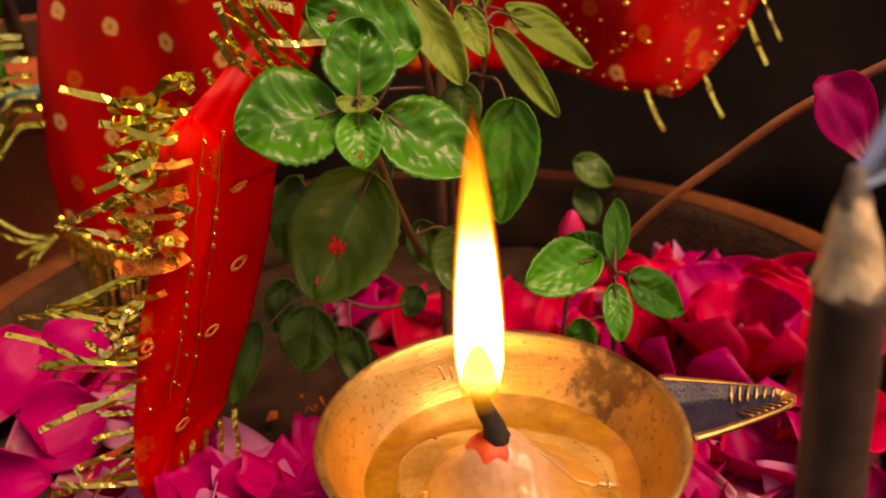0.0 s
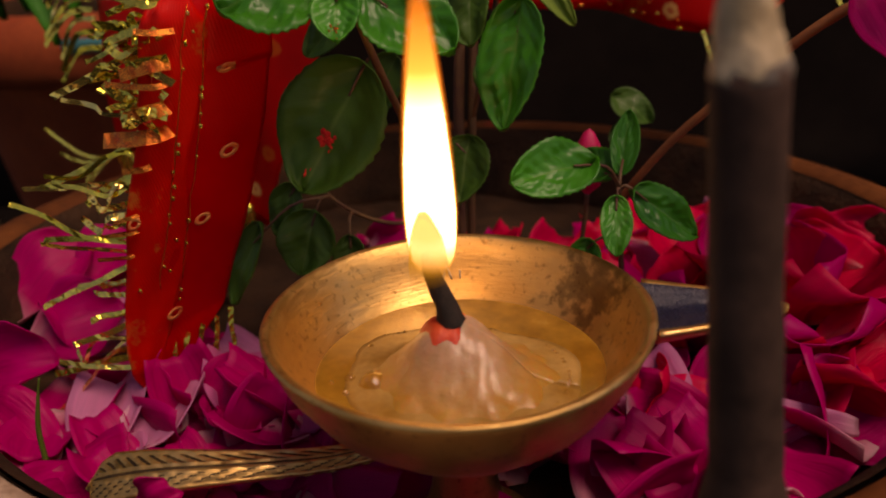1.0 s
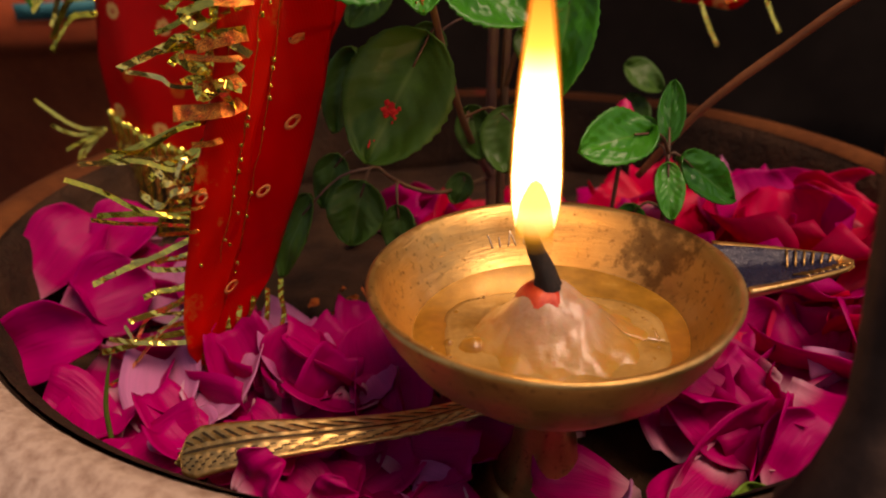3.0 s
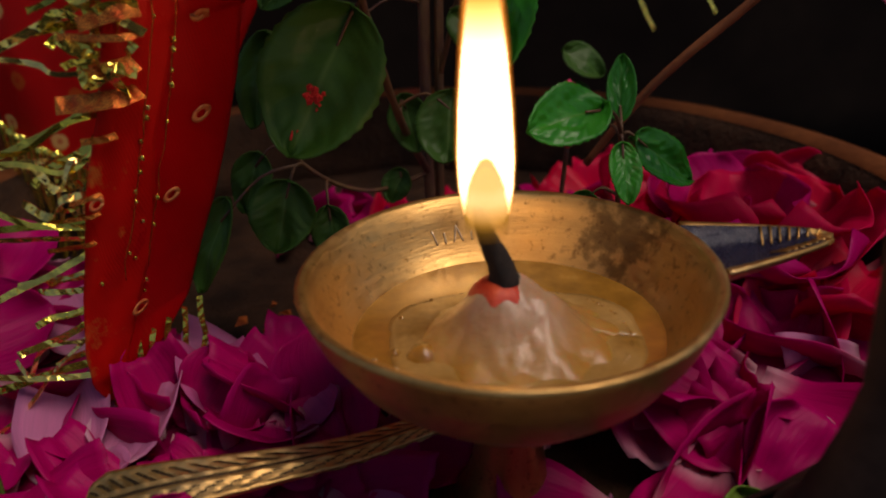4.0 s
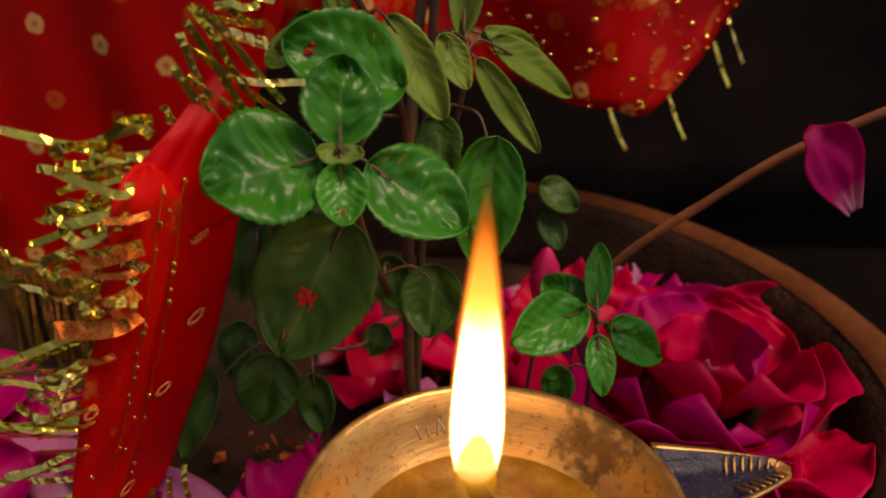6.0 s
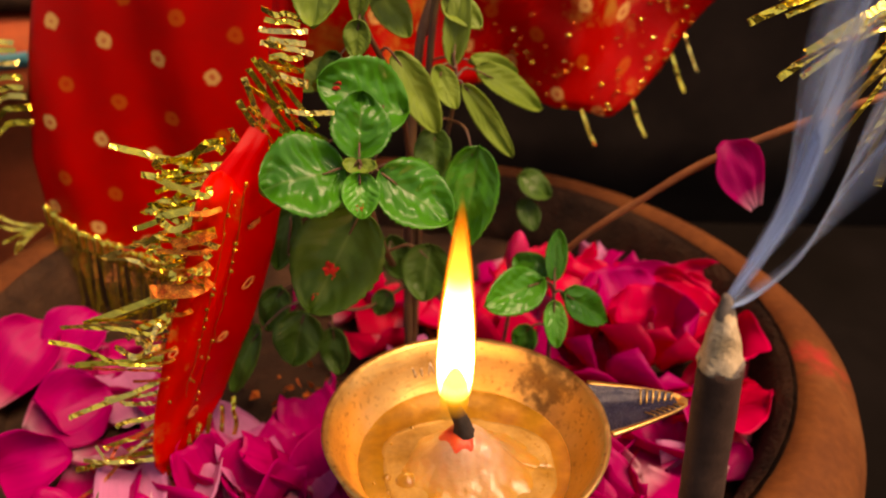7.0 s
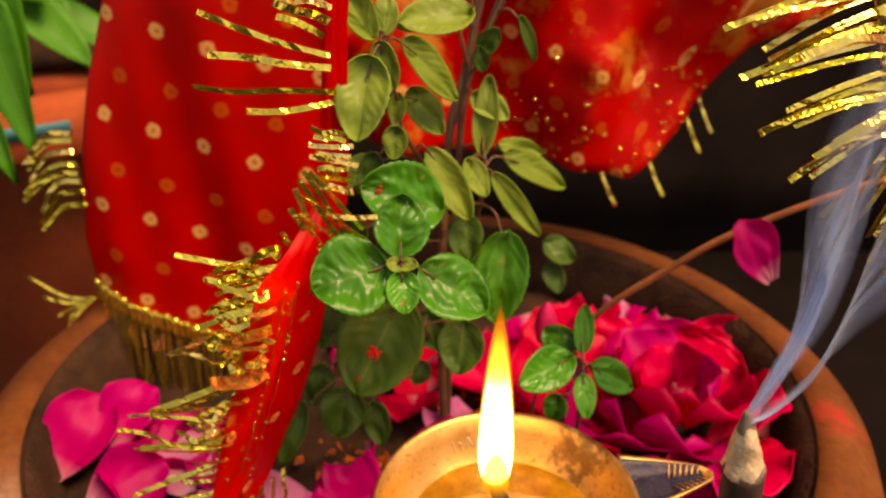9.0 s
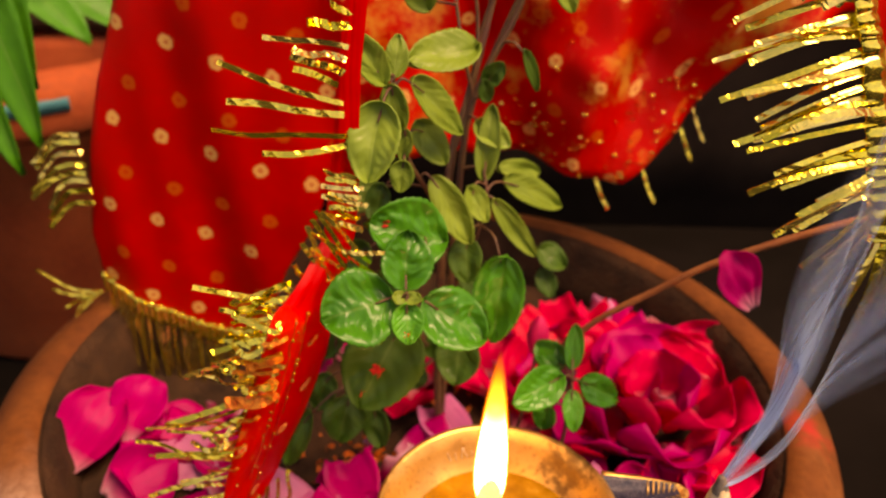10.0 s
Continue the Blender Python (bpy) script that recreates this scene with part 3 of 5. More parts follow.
def groove_at(u, v):
    a, s = 0.03 + 0.93 * v, (u - 0.5) * 2 * 0.86
    p = Vector(handle_at(0.5 + s * 0.5, a))
    cut = 0.035 * abs(math.sin(a * 62 + abs(s) * 8.0)) * (0.25 < abs(s) < 0.85) + 0.05 * (abs(s) < 0.12)
    return p + Vector((0, 0, cut - 0.027))


# dark sheet just below the handle's surface, showing in its grooves
part("engraving", sheet("engraving", groove_at, 14, 120, 0.008, dark_brass), lamp, "dark engraved leaf veins")

# ghee, wick, flame
ghee_lamp = thing("melted_ghee", (0, 0, -1.9), "golden melted ghee filling the brass bowl", "ghee")
part("pool", lathe("melted_ghee", [(0.01, -0.92), (0.9, -0.93), (1.7, -0.94), (2.1, -0.93), (2.19, -0.90), (2.13, -0.96), (1.78, -1.23), (1.19, -1.53), (0.01, -1.62)], 64, ghee_mat), ghee_lamp)


def mound(u, v):
    a, r = u * 2 * math.pi, max(v, 0.02)
    x, y = 1.65 * r * math.cos(a), 1.3 * r * math.sin(a)
    z = -1.0 + 0.80 * math.exp(-(r * 1.45) ** 2 * 1.9) + 0.13 * math.exp(-(r * 1.2) ** 2) - 0.10 * r ** 3 + 0.09 * noise.noise((x * 2.2, y * 2.2, 4)) + 0.03 * noise.noise((x * 6, y * 6, 1)) + 0.012 * noise.noise((x * 14, y * 14, 2))
    return x * 0.95 - 0.02 + 0.22 * r * r, y - 0.2 - 0.12 * r * r, z


def congealed(u, v):
    """Half-set skin of ghee round the cotton, uneven at its edge."""
    a = u * 2 * math.pi
    r = max(v, 0.02) * (1.72 + 0.22 * noise.noise((math.cos(a) * 1.6, math.sin(a) * 1.6, 7)))
    x, y = r * math.cos(a) + 0.08, 0.86 * r * math.sin(a) - 0.22
    return x, y, -0.90 - 0.055 * v ** 5 + 0.018 * noise.noise((x * 4, y * 4, 2))


part("congealed_skin", sheet("congealed_skin", congealed, 72, 16, 0.02, skin_mat), ghee_lamp, "pale half-set ghee skin round the cotton")

wick = thing("cotton_wick", (-0.08, -0.2, -0.95), "ghee-soaked cotton wick with charred burning tip", "wick")
part("cotton", sheet("cotton", mound, 96, 40, 0.05, wax_mat), wick)
# ember glow is put into this ring's red colour; it emits nothing
part("red_collar", lathe("red_collar", [(0.40, -0.30), (0.33, -0.17), (0.25, -0.08), (0.12, -0.05)], 48, ember_mat, (-0.08, -0.2), 0.45), wick, "singed ring coloured red for the ember's glow")
part("charred_tip", tube("charred_tip", [(-0.05, -0.19, -0.1), (-0.12, -0.19, 0.15), (-0.24, -0.18, 0.5), (-0.39, -0.17, 0.95)], [0.21, 0.17, 0.125, 0.06], 14, char_mat, 6, 0.35), wick, "black charred cotton tip")

flame = thing("flame", (-0.36, -0.17, 0.75), "tall steady yellow-white flame on the wick", "flame")
FX = (-0.27, -0.17)
core = glow_material("flame_core", [(0.0, (1.0, 0.45, 0.06)), (0.12, (1.0, 0.68, 0.34)), (0.56, (1.0, 0.70, 0.38)), (0.72, (1.0, 0.48, 0.07)), (1.0, (1.0, 0.20, 0.01))], 0.7, 4.5,
                     (12.5, [(0.0, 0.2), (0.1, 1.0), (0.56, 1.0), (0.72, 0.22), (1.0, 0.07)]), [(0.0, 0.0), (0.08, 0.25), (0.24, 0.92), (0.7, 0.95), (0.85, 0.6), (1.0, 0.0)])
sheath = glow_material("flame_sheath", [(0.0, (1.0, 0.45, 0.05)), (0.5, (1.0, 0.42, 0.06)), (1.0, (1.0, 0.20, 0.02))], 0.65, 4.85,
                       (3.2, [(0.0, 0.5), (0.3, 1.0), (0.7, 0.6), (1.0, 0.25)]), [(0.0, 0.05), (0.2, 0.35), (0.7, 0.4), (1.0, 0.0)])
foot_glow = glow_material("flame_base", [(0.0, (1.0, 0.42, 0.03)), (0.6, (1.0, 0.55, 0.04)), (1.0, (1.0, 0.66, 0.10))], 0.6, 1.85,
                          (1.0, [(0.0, 0.3), (0.5, 0.9), (1.0, 1.1)]), [(0.0, 0.0), (0.3, 0.5), (0.6, 0.85), (1.0, 0.95)])
part("core", lathe("core", [(0.20, 0.72), (0.29, 0.9), (0.33, 1.2), (0.34, 1.6), (0.31, 2.2), (0.245, 2.9), (0.165, 3.5), (0.085, 4.1), (0.01, 4.55)], 32, core, FX), flame, "white-hot flame core")
part("sheath", lathe("sheath", [(0.21, 0.68), (0.30, 0.88), (0.345, 1.18), (0.357, 1.6), (0.328, 2.2), (0.27, 2.9), (0.20, 3.55), (0.12, 4.2), (0.01, 4.85)], 32, sheath, FX), flame, "orange outer flame")
halo = glow_material("flame_halo", [(0.0, (1.0, 0.35, 0.03)), (1.0, (1.0, 0.16, 0.01))], 0.7, 5.0, (1.0, [(0.0, 0.5), (0.5, 1.0), (1.0, 0.4)]), [(0.0, 0.0), (0.25, 0.16), (0.7, 0.2), (1.0, 0.0)])
part("halo", lathe("halo", [(0.22, 0.7), (0.315, 0.9), (0.362, 1.2), (0.376, 1.65), (0.348, 2.3), (0.29, 3.0), (0.22, 3.65), (0.135, 4.3), (0.01, 5.0)], 32, halo, FX), flame, "faint orange edge of the flame")
part("base_glow", lathe("base_glow", [(0.26, 0.66), (0.27, 0.9), (0.22, 1.3), (0.12, 1.65), (0.01, 1.85)], 24, foot_glow, (FX[0], FX[1] - 0.24)), flame, "amber darker zone of the flame above the wick")

# ---- incense stick with ash and smoke ----
dhoop = thing("incense_stick", (3.5, -3.0, -1.75), "thick dark incense stick with pale ash tip on the pot rim", "incense")
part("stick", tube("stick", [(3.62, -2.95, -1.9), (3.6, -2.98, -1.2), (3.5, -3.02, 0.2), (3.3, -3.08, 2.0), (3.11, -3.14, 4.0)], [1.05, 0.70, 0.335, 0.305, 0.29], 24, dhoop_mat, 8, 0.06), dhoop)
part("ash_tip", tube("ash_tip", [(3.11, -3.14, 3.97), (3.085, -3.15, 4.18), (3.02, -3.17, 4.55), (2.97, -3.18, 4.82)], [0.29, 0.26, 0.185, 0.095], 20, ash_mat, 6, 0.2), dhoop, "crumbling pale ash")
part("burnt_point", tube("burnt_point", [(2.98, -3.18, 4.74), (2.96, -3.19, 4.9), (2.94, -3.2, 5.06)], [0.125, 0.09, 0.045], 10, grey_ash, 4, 0.5), dhoop, "grey burnt point")
part("scorched_ring", tube("scorched_ring", [(3.12, -3.14, 3.92), (3.112, -3.14, 4.0), (3.105, -3.145, 4.06)], [0.292, 0.29, 0.275], 20, grey_ash, 4, 0.06), dhoop, "scorched dark ring below the ash")
SMOKE = [(2.94, -3.2, 4.9), (3.2, -3.1, 5.4), (3.55, -2.95, 6.2), (3.68, -2.85, 7.1), (3.72, -2.8, 8.1), (3.78, -2.75, 9.2), (3.9, -2.7, 10.4), (4.3, -2.6, 11.8)]


def smoke_strand(line, off, wide, turn, name):
    """A curling ribbon of smoke, thin at the ash and spreading as it climbs."""
    path = smooth_path([Vector(q) + Vector(off) * (k / 7) for k, q in enumerate(line)], 10)

    def at(u, v):
        i = v * (len(path) - 1)
        k = min(int(i), len(path) - 2)
        p = path[k].lerp(path[k + 1], i - k)
        w, s = 0.10 + wide * v ** 0.8, u - 0.5
        return p + Vector((s * w + 0.10 * math.sin(v * 9 + turn) * v, 0.5 * w * math.sin(s * 4 + v * 6 + turn), 0.10 * w * math.sin(v * 8 + s * 3)))

    return part(name, sheet(name, at, 18, 70, 0.006, smoke_mat), smoke)


smoke = thing("smoke", (2.94, -3.2, 4.9), "thin bluish-white smoke curling up from the incense", "smoke")
BLOWN = [(2.94, -3.2, 4.9), (3.3, -3.05, 5.0), (3.8, -2.9, 5.45), (4.2, -2.8, 6.15), (4.6, -2.8, 6.95), (5.1, -2.7, 8.0), (5.5, -2.6, 9.3)]
smoke_strand(SMOKE, (0, 0, 0), 0.7, 0.0, "strand")
smoke_strand(SMOKE, (0.2, 0.3, 0), 0.3, 2.0, "strand")
smoke_strand(BLOWN, (0, 0, 0), 1.0, 4.0, "strand")

# ---- cloths ----


def cloth_at(u, v):
    """Back cloth, hung beside the pot; the lower hem slants and both sides draw in."""
    low = -0.9 - 1.9 * u
    z = low + (13.0 - low) * v
    left = float(np.interp(z, (-1, 1, 3.6, 6.3, 8.4, 13), (-13.0, -13.1, -12.55, -11.75, -10.9, -9.0)))
    right = float(np.interp(z, (-3.2, 0.6, 2.3, 5.2, 8.8, 13), (-8.0, -6.4, -5.4, -4.25, -4.2, -4.0)))
    x = left + (right - left) * u
    y = 9.35 - 0.09 * (x + 12.9) + 0.20 * math.sin(x * 1.25 + z * 0.25) * (0.3 + 0.7 * u) + 0.06 * math.sin(x * 2.9 + 1 + z * 0.3) + 0.03 * z + 0.5 * (1 - u) ** 6
    return x, y, z


drape = thing("red_cloth", (-8, 9, -2.5), "sheer red tie-dyed cloth with pale rings and gold lace hem", "cloth")
part("sheet", sheet("drape", cloth_at, 48, 60, 0.03, red_cloth, lambda u, v: (cloth_at(u, v)[0] + 11.43, cloth_at(u, v)[2] - 5.2)), drape)
part("lace", sheet("lace", lambda u, v: Vector(cloth_at(u * 0.9, 0)) + Vector((0, -0.12 - 0.07 * math.sin(u * 130), 0.45 - 0.75 * v + 0.06 * math.sin(u * 90))), 90, 4, 0.05, gold), drape, "gold braided lace")
for i in range(34):
    u = 0.01 + 0.86 * (i + 0.9 * random.random()) / 34
    p = Vector(cloth_at(u, 0)) + Vector((0, -0.14, -0.12))
    drop = 2.2 + 1.4 * random.random()
    sway = random.uniform(-0.35, 0.15)
    part("tassel_strip", strip("tassel_strip", [p, p + Vector((sway * 0.4, -0.1, -drop * 0.5)), p + Vector((sway, random.uniform(-0.3, 0.2), -drop))], 0.08, (random.uniform(-0.6, 0.6), -1, 0.2), gold), drape)
for i in range(8):
    p = Vector((-12.7 + 0.1 * random.random(), 9.7, 2.2 + 0.34 * i + 0.2 * random.random()))
    part("tassel_strip", strip("tassel_strip", [p, p + Vector((-0.8, 0, -0.1)), p + Vector((-1.5 - 0.5 * random.random(), 0.1, -0.7 - 0.5 * random.random()))], 0.16, (random.uniform(-0.3, 0.3), -1, 0.4), gold), drape)
for i in range(5):
    p = Vector((-12.9, 9.3, -0.9))
    part("tassel_strip", strip("tassel_strip", [p, p + Vector((-0.9, -0.1, 0.1 - 0.25 * i)), p + Vector((-1.9 + 0.3 * i, -0.2, 0.9 - 0.75 * i))], 0.1, (0, -1, 0.4), gold), drape)

# the hem that hangs forward in a narrow fold: heights, then both edges
HEM_Z = (12.5, 9.0, 6.6, 5.3, 4.7, 4.2, 3.1, 1.9, 0.8, -0.2, -1.0, -2.1, -2.75, -3.1)
HEM_L = (-3.15, -3.62, -3.88, -4.08, -4.5, -4.98, -5.32, -5.7, -6.1, -6.4, -6.62, -6.85, -6.9, -6.75)
HEM_R = (-2.75, -3.2, -3.3, -3.42, -3.6, -3.76, -3.95, -4.22, -4.58, -4.95, -5.3, -5.75, -6.15, -6.6)


def hem_at(u, v):
    k = v * (len(HEM_Z) - 1)
    at = range(len(HEM_Z))
    z, left, right = (float(np.interp(k, at, row)) for row in (HEM_Z, HEM_L, HEM_R))
    near = float(np.interp(z, (-3.1, -2.6, 3.9, 4.6, 5.3, 7.0, 12.5), (1.5, 1.3, 1.3, 2.0, 3.0, 3.2, 3.4)))
    back = float(np.interp(z, (-3.1, -2.0, 4.2, 5.3, 12.5), (1.9, 3.0, 3.0, 3.3, 3.5)))
    bulge = math.sin(math.pi * u) * 0.22 + 0.10 * math.sin(u * 9 + z * 0.7) * u + 0.03 * math.sin(u * 23 + z * 2)
    y = near + (back - near) * u ** 1.25 - bulge * (right - left) * 0.5
    return left + (right - left) * u, y, z + 0.25 * (u - 0.3) * (z < 3)


hem = thing("red_hem_cloth", (-6.7, 1.6, -3.1), "twisted red cloth hem with gold foil fringe hanging beside the plant", "cloth")
part("fold", sheet("fold", hem_at, 26, 130, 0.035, red_trim), hem)
part("overlap", sheet("overlap", lambda u, v: Vector(hem_at(u * (0.54 + 0.04 * math.sin(v * 14)) * min(1.0, 0.3 + v * 9), 0.36 + 0.64 * v)) + Vector((-0.02, -0.07 - 0.03 * math.sin(u * 8 + v * 20), 0)), 14, 90, 0.03, red_front), hem, "bright front layer of the fold")


for u, z in ((0.80, 1.45), (0.66, 0.25), (0.10, 0.62), (0.55, -1.6), (0.72, 3.0)):
    v = float(np.interp(-z, [-q for q in HEM_Z], np.linspace(0, 1, len(HEM_Z))))
    front = Vector((0.03, -0.10 if u > 0.58 else -0.22, 0))
    part("tie_dye_ring", sheet("tie_dye_ring", lambda a, r: Vector(hem_at(u + (0.03 + 0.032 * r) * math.cos(a * 6.2832), v - (0.0045 + 0.0045 * r) * math.sin(a * 6.2832))) + front, 14, 1, 0.01, ring_dye), hem, "pale orange resist-dyed ring")


def kinked(root, tip, bend):
    a, b = root.lerp(tip, 0.35), root.lerp(tip, 0.7)
    wild = lambda: Vector((random.uniform(-bend, bend), random.uniform(-bend, bend * 0.4), random.uniform(-bend, bend)))
    return [root, a + wild(), b + wild(), tip]


def foil(owner, root, tip, width, bend=0.15):
    face = (random.uniform(-0.5, 0.5), -1, random.uniform(-0.3, 1.0))
    return part("foil_strip", strip("foil_strip", kinked(Vector(root), Vector(tip), bend), width, face, gold, 4, 0.012, 0.75), owner)


for i in range(36):
    z = 4.6 - 7.2 * (i + 0.8 * random.random()) / 36
    v = float(np.interp(-z, [-q for q in HEM_Z], np.linspace(0, 1, len(HEM_Z))))
    p = Vector(hem_at(0.0, v)) + Vector((0.04, 0.10, 0))
    long = random.choice((0.5, 0.8, 1.1, 1.5, 2.1)) * random.uniform(0.85, 1.1)
    rise = random.uniform(-0.65, 0.45) - (0.3 if z < -0.5 else 0.0)
    tip = p + Vector((-long, -random.uniform(-0.1, 0.45), long * rise))
    foil(hem, p, tip, random.uniform(0.07, 0.13), 0.05 + 0.25 * (random.random() < 0.3))
for i in range(11):
    p = Vector((-5.0 - 0.6 * random.random(), 1.35, 4.3 - 2.0 * random.random()))
    foil(hem, p + Vector((0.2, 0, 0)), p + Vector((random.uniform(-0.8, -0.2), -0.1, random.uniform(-0.3, 0.35))), random.uniform(0.11, 0.2), 0.3)
def hem_v(z):
    return float(np.interp(-z, [-q for q in HEM_Z], np.linspace(0, 1, len(HEM_Z))))


for z, wide in ((3.75, 0.10), (3.25, 0.20), (2.95, 0.10), (2.55, 0.24), (2.15, 0.26), (1.6, 0.10), (0.75, 0.07), (0.45, 0.06), (0.0, 0.07)):
    v, deep = hem_v(z), random.uniform(0.3, 0.42) if z > 1.9 else random.uniform(0.12, 0.25)
    a, m, b = Vector(hem_at(deep, v)) + Vector((0, -0.20, 0)), Vector(hem_at(deep / 2, v)) + Vector((0, -0.24, 0)), Vector(hem_at(0.0, v)) + Vector((-random.uniform(0.05, 0.6), -0.18, random.uniform(-0.15, 0.12)))
    part("foil_strip", strip("foil_strip", [a, m, b], wide, (0.1, -1, 0.3), amber_foil, 3, 0.012, 0.5), hem, "gold foil strip seen through red gauze")
# stitched seams down the front layer, and one across it
for u, drop in ((0.41, 0.21), (0.57, 0.14)):
    part("seam_thread", tube("seam_thread", [Vector(hem_at(u, hem_v(z))) + Vector((random.uniform(-0.03, 0.03), -drop, 0)) for z in np.linspace(4.1, -0.9, 16)], [0.009, 0.009], 5, amber_foil, 2), hem, "thin gold seam thread")
for i in range(26):
    z = 4.2 - 5.6 * (i + random.random()) / 26
    v = float(np.interp(-z, [-q for q in HEM_Z], np.linspace(0, 1, len(HEM_Z))))
    q = Vector(hem_at(random.choice((0.41, 0.57, 0.57, random.uniform(0.1, 0.6))), v)) + Vector((0, -0.16, 0))
    s = random.uniform(0.02, 0.045)
    part("sequin", sheet("sequin", lambda u, w: q + Vector(((u - 0.5) * 2 * s, 0.01 * math.sin(w * 3), (w - 0.5) * 2 * s)), 2, 2, 0.02, gold), hem, "tiny gold sequin")
# long sparse strips on the upper edge, fanning out to one side
for x, z, tx, tz in ((-3.38, 10.25, -3.6, 10.5), (-3.4, 10.0, -4.05, 10.12), (-3.45, 9.58, -4.92, 9.81), (-3.5, 9.33, -4.37, 9.61), (-3.56, 9.07, -4.41, 9.49), (-3.69, 8.81, -4.38, 9.23), (-3.6, 8.44, -5.83, 9.32), (-3.6, 8.2, -5.75, 8.53), (-3.54, 7.73, -6.13, 7.92), (-3.57, 7.54, -5.16, 7.44)):
    foil(hem, (x + 0.1, 3.05, z), (tx, 2.75, tz), random.uniform(0.10, 0.17), 0.06)
for i in range(12):
    z = 7.0 - 0.11 * i
    foil(hem, (-3.95 + random.uniform(-0.1, 0.1), 2.7, z + random.uniform(-0.1, 0.15)), (-3.12 + random.uniform(-0.15, 0.1), 2.65, z - random.uniform(0.0, 0.2)), 0.10, 0.06)
for root, tip in (((-4.1, 6.3), (-3.36, 5.0)), ((-4.0, 6.28), (-3.0, 5.0)), ((-4.3, 5.94), (-3.91, 4.41)), ((-4.25, 5.77), (-2.86, 4.69)), ((-4.66, 4.95), (-4.27, 4.18)), ((-3.6, 5.34), (-2.67, 5.29)), ((-4.29, 5.37), (-3.65, 4.87)), ((-4.67, 4.77), (-3.96, 4.5)), ((-4.2, 6.1), (-3.5, 4.8)), ((-4.45, 5.5), (-3.75, 4.35))):
    foil(hem, (root[0], 2.45, root[1]), (tip[0], 2.5, tip[1]), random.uniform(0.09, 0.14), 0.04)
# crumpled loose ends on the other side
for x, z, tx, tz in ((-4.54, 5.02, -5.72, 4.5), (-5.04, 4.6, -5.77, 4.56), (-4.6, 4.8, -5.5, 4.75), (-4.9, 4.4, -5.9, 4.1), (-4.9, 4.2, -5.7, 4.2), (-5.1, 4.0, -6.0, 3.7), (-5.2, 3.6, -5.95, 3.55), (-5.1, 3.8, -5.8, 4.0)):
    foil(hem, (x, 1.7, z - 0.05), (tx, 1.5, tz - 0.1), random.uniform(0.09, 0.15), 0.2)
for i in range(7):
    p = Vector((-6.75 + 0.22 * i, 1.5 + 0.2 * i, -2.75 + 0.1 * i))
    foil(hem, p + Vector((0, 0, 0.3)), p + Vector((random.uniform(-0.25, 0.2), -0.25, -random.uniform(0.6, 1.1))), 0.10, 0.06)


def veil_at(u, v):
    # the far right and upper reach are added to shade the pot's back rim
    x = -6.5 + 23.0 * u
    low = float(np.interp(x, (-6.5, -2.0, 0.9, 4.9, 6.6, 8.5, 10.5, 16.5), (3.2, 2.65, 2.5, 1.7, 3.2, 6.2, 7.6, 8.6)))
    z = low + (24 - low) * v
    y = 14.2 + 0.6 * math.sin(x * 0.9 + z * 0.35) + 0.35 * math.sin(x * 2.1 - z * 0.6) + 0.25 * noise.noise((x * 0.8, z * 0.8, 0)) - 0.5 * (1 - v) ** 4
    return x, y, z


veil = thing("red_veil", (4.9, 14, 1.7), "crumpled red and gold veil hanging behind the plant", "cloth")
part("sheet", sheet("veil", veil_at, 96, 64, 0.03, veil_cloth, lambda u, v: (23 * u, 21 * v)), veil)
for x in (4.0, 6.9, 7.3, 5.6):
    p = Vector(veil_at((x + 6.5) / 23.0, 0)) + Vector((0, -0.15, 0.1))
    part("tassel_strip", strip("tassel_strip", [p, p + Vector((0.25, -0.1, -0.6)), p + Vector((0.6, -0.15, -1.25))], 0.12, (0.2, -1, 0.4), gold), veil)
for i in range(90):
    u, v = random.uniform(0.30, 0.62), abs(random.gauss(0, 0.07))
    q, r = Vector(veil_at(u, v)) + Vector((0, -0.08, 0)), random.uniform(0.03, 0.09)
    part("glitter", sheet("glitter", lambda a, b: q + Vector(((a - 0.5) * 2 * r, 0.02 * math.sin(a * 3), (b - 0.5) * 1.3 * r)), 2, 2, 0.02, amber_foil if i % 3 else gold), veil)

# gold-fringed cloth at the near side
fringe_line = smooth_path([(5.3, 2.2, 12.4), (5.57, 2.0, 10.8), (6.07, 2.0, 10.0), (6.7, 2.0, 8.5), (7.0, 2.0, 7.4), (7.33, 2.0, 6.1)], 6)
side_cloth = thing("fringed_cloth", (7.4, 2.0, 6.0), "pink-red cloth edged with long shiny gold foil fringe", "cloth")


def side_at(u, v):
    i = v * (len(fringe_line) - 1)
    k = min(int(i), len(fringe_line) - 2)
    p = fringe_line[k].lerp(fringe_line[k + 1], i - k)
    return p + Vector((u * 4.5, 0.5 * u + 0.3 * math.sin(u * 7 + v * 3), 0.5 * u + 0.15 * math.sin(v * 8 + u * 4)))


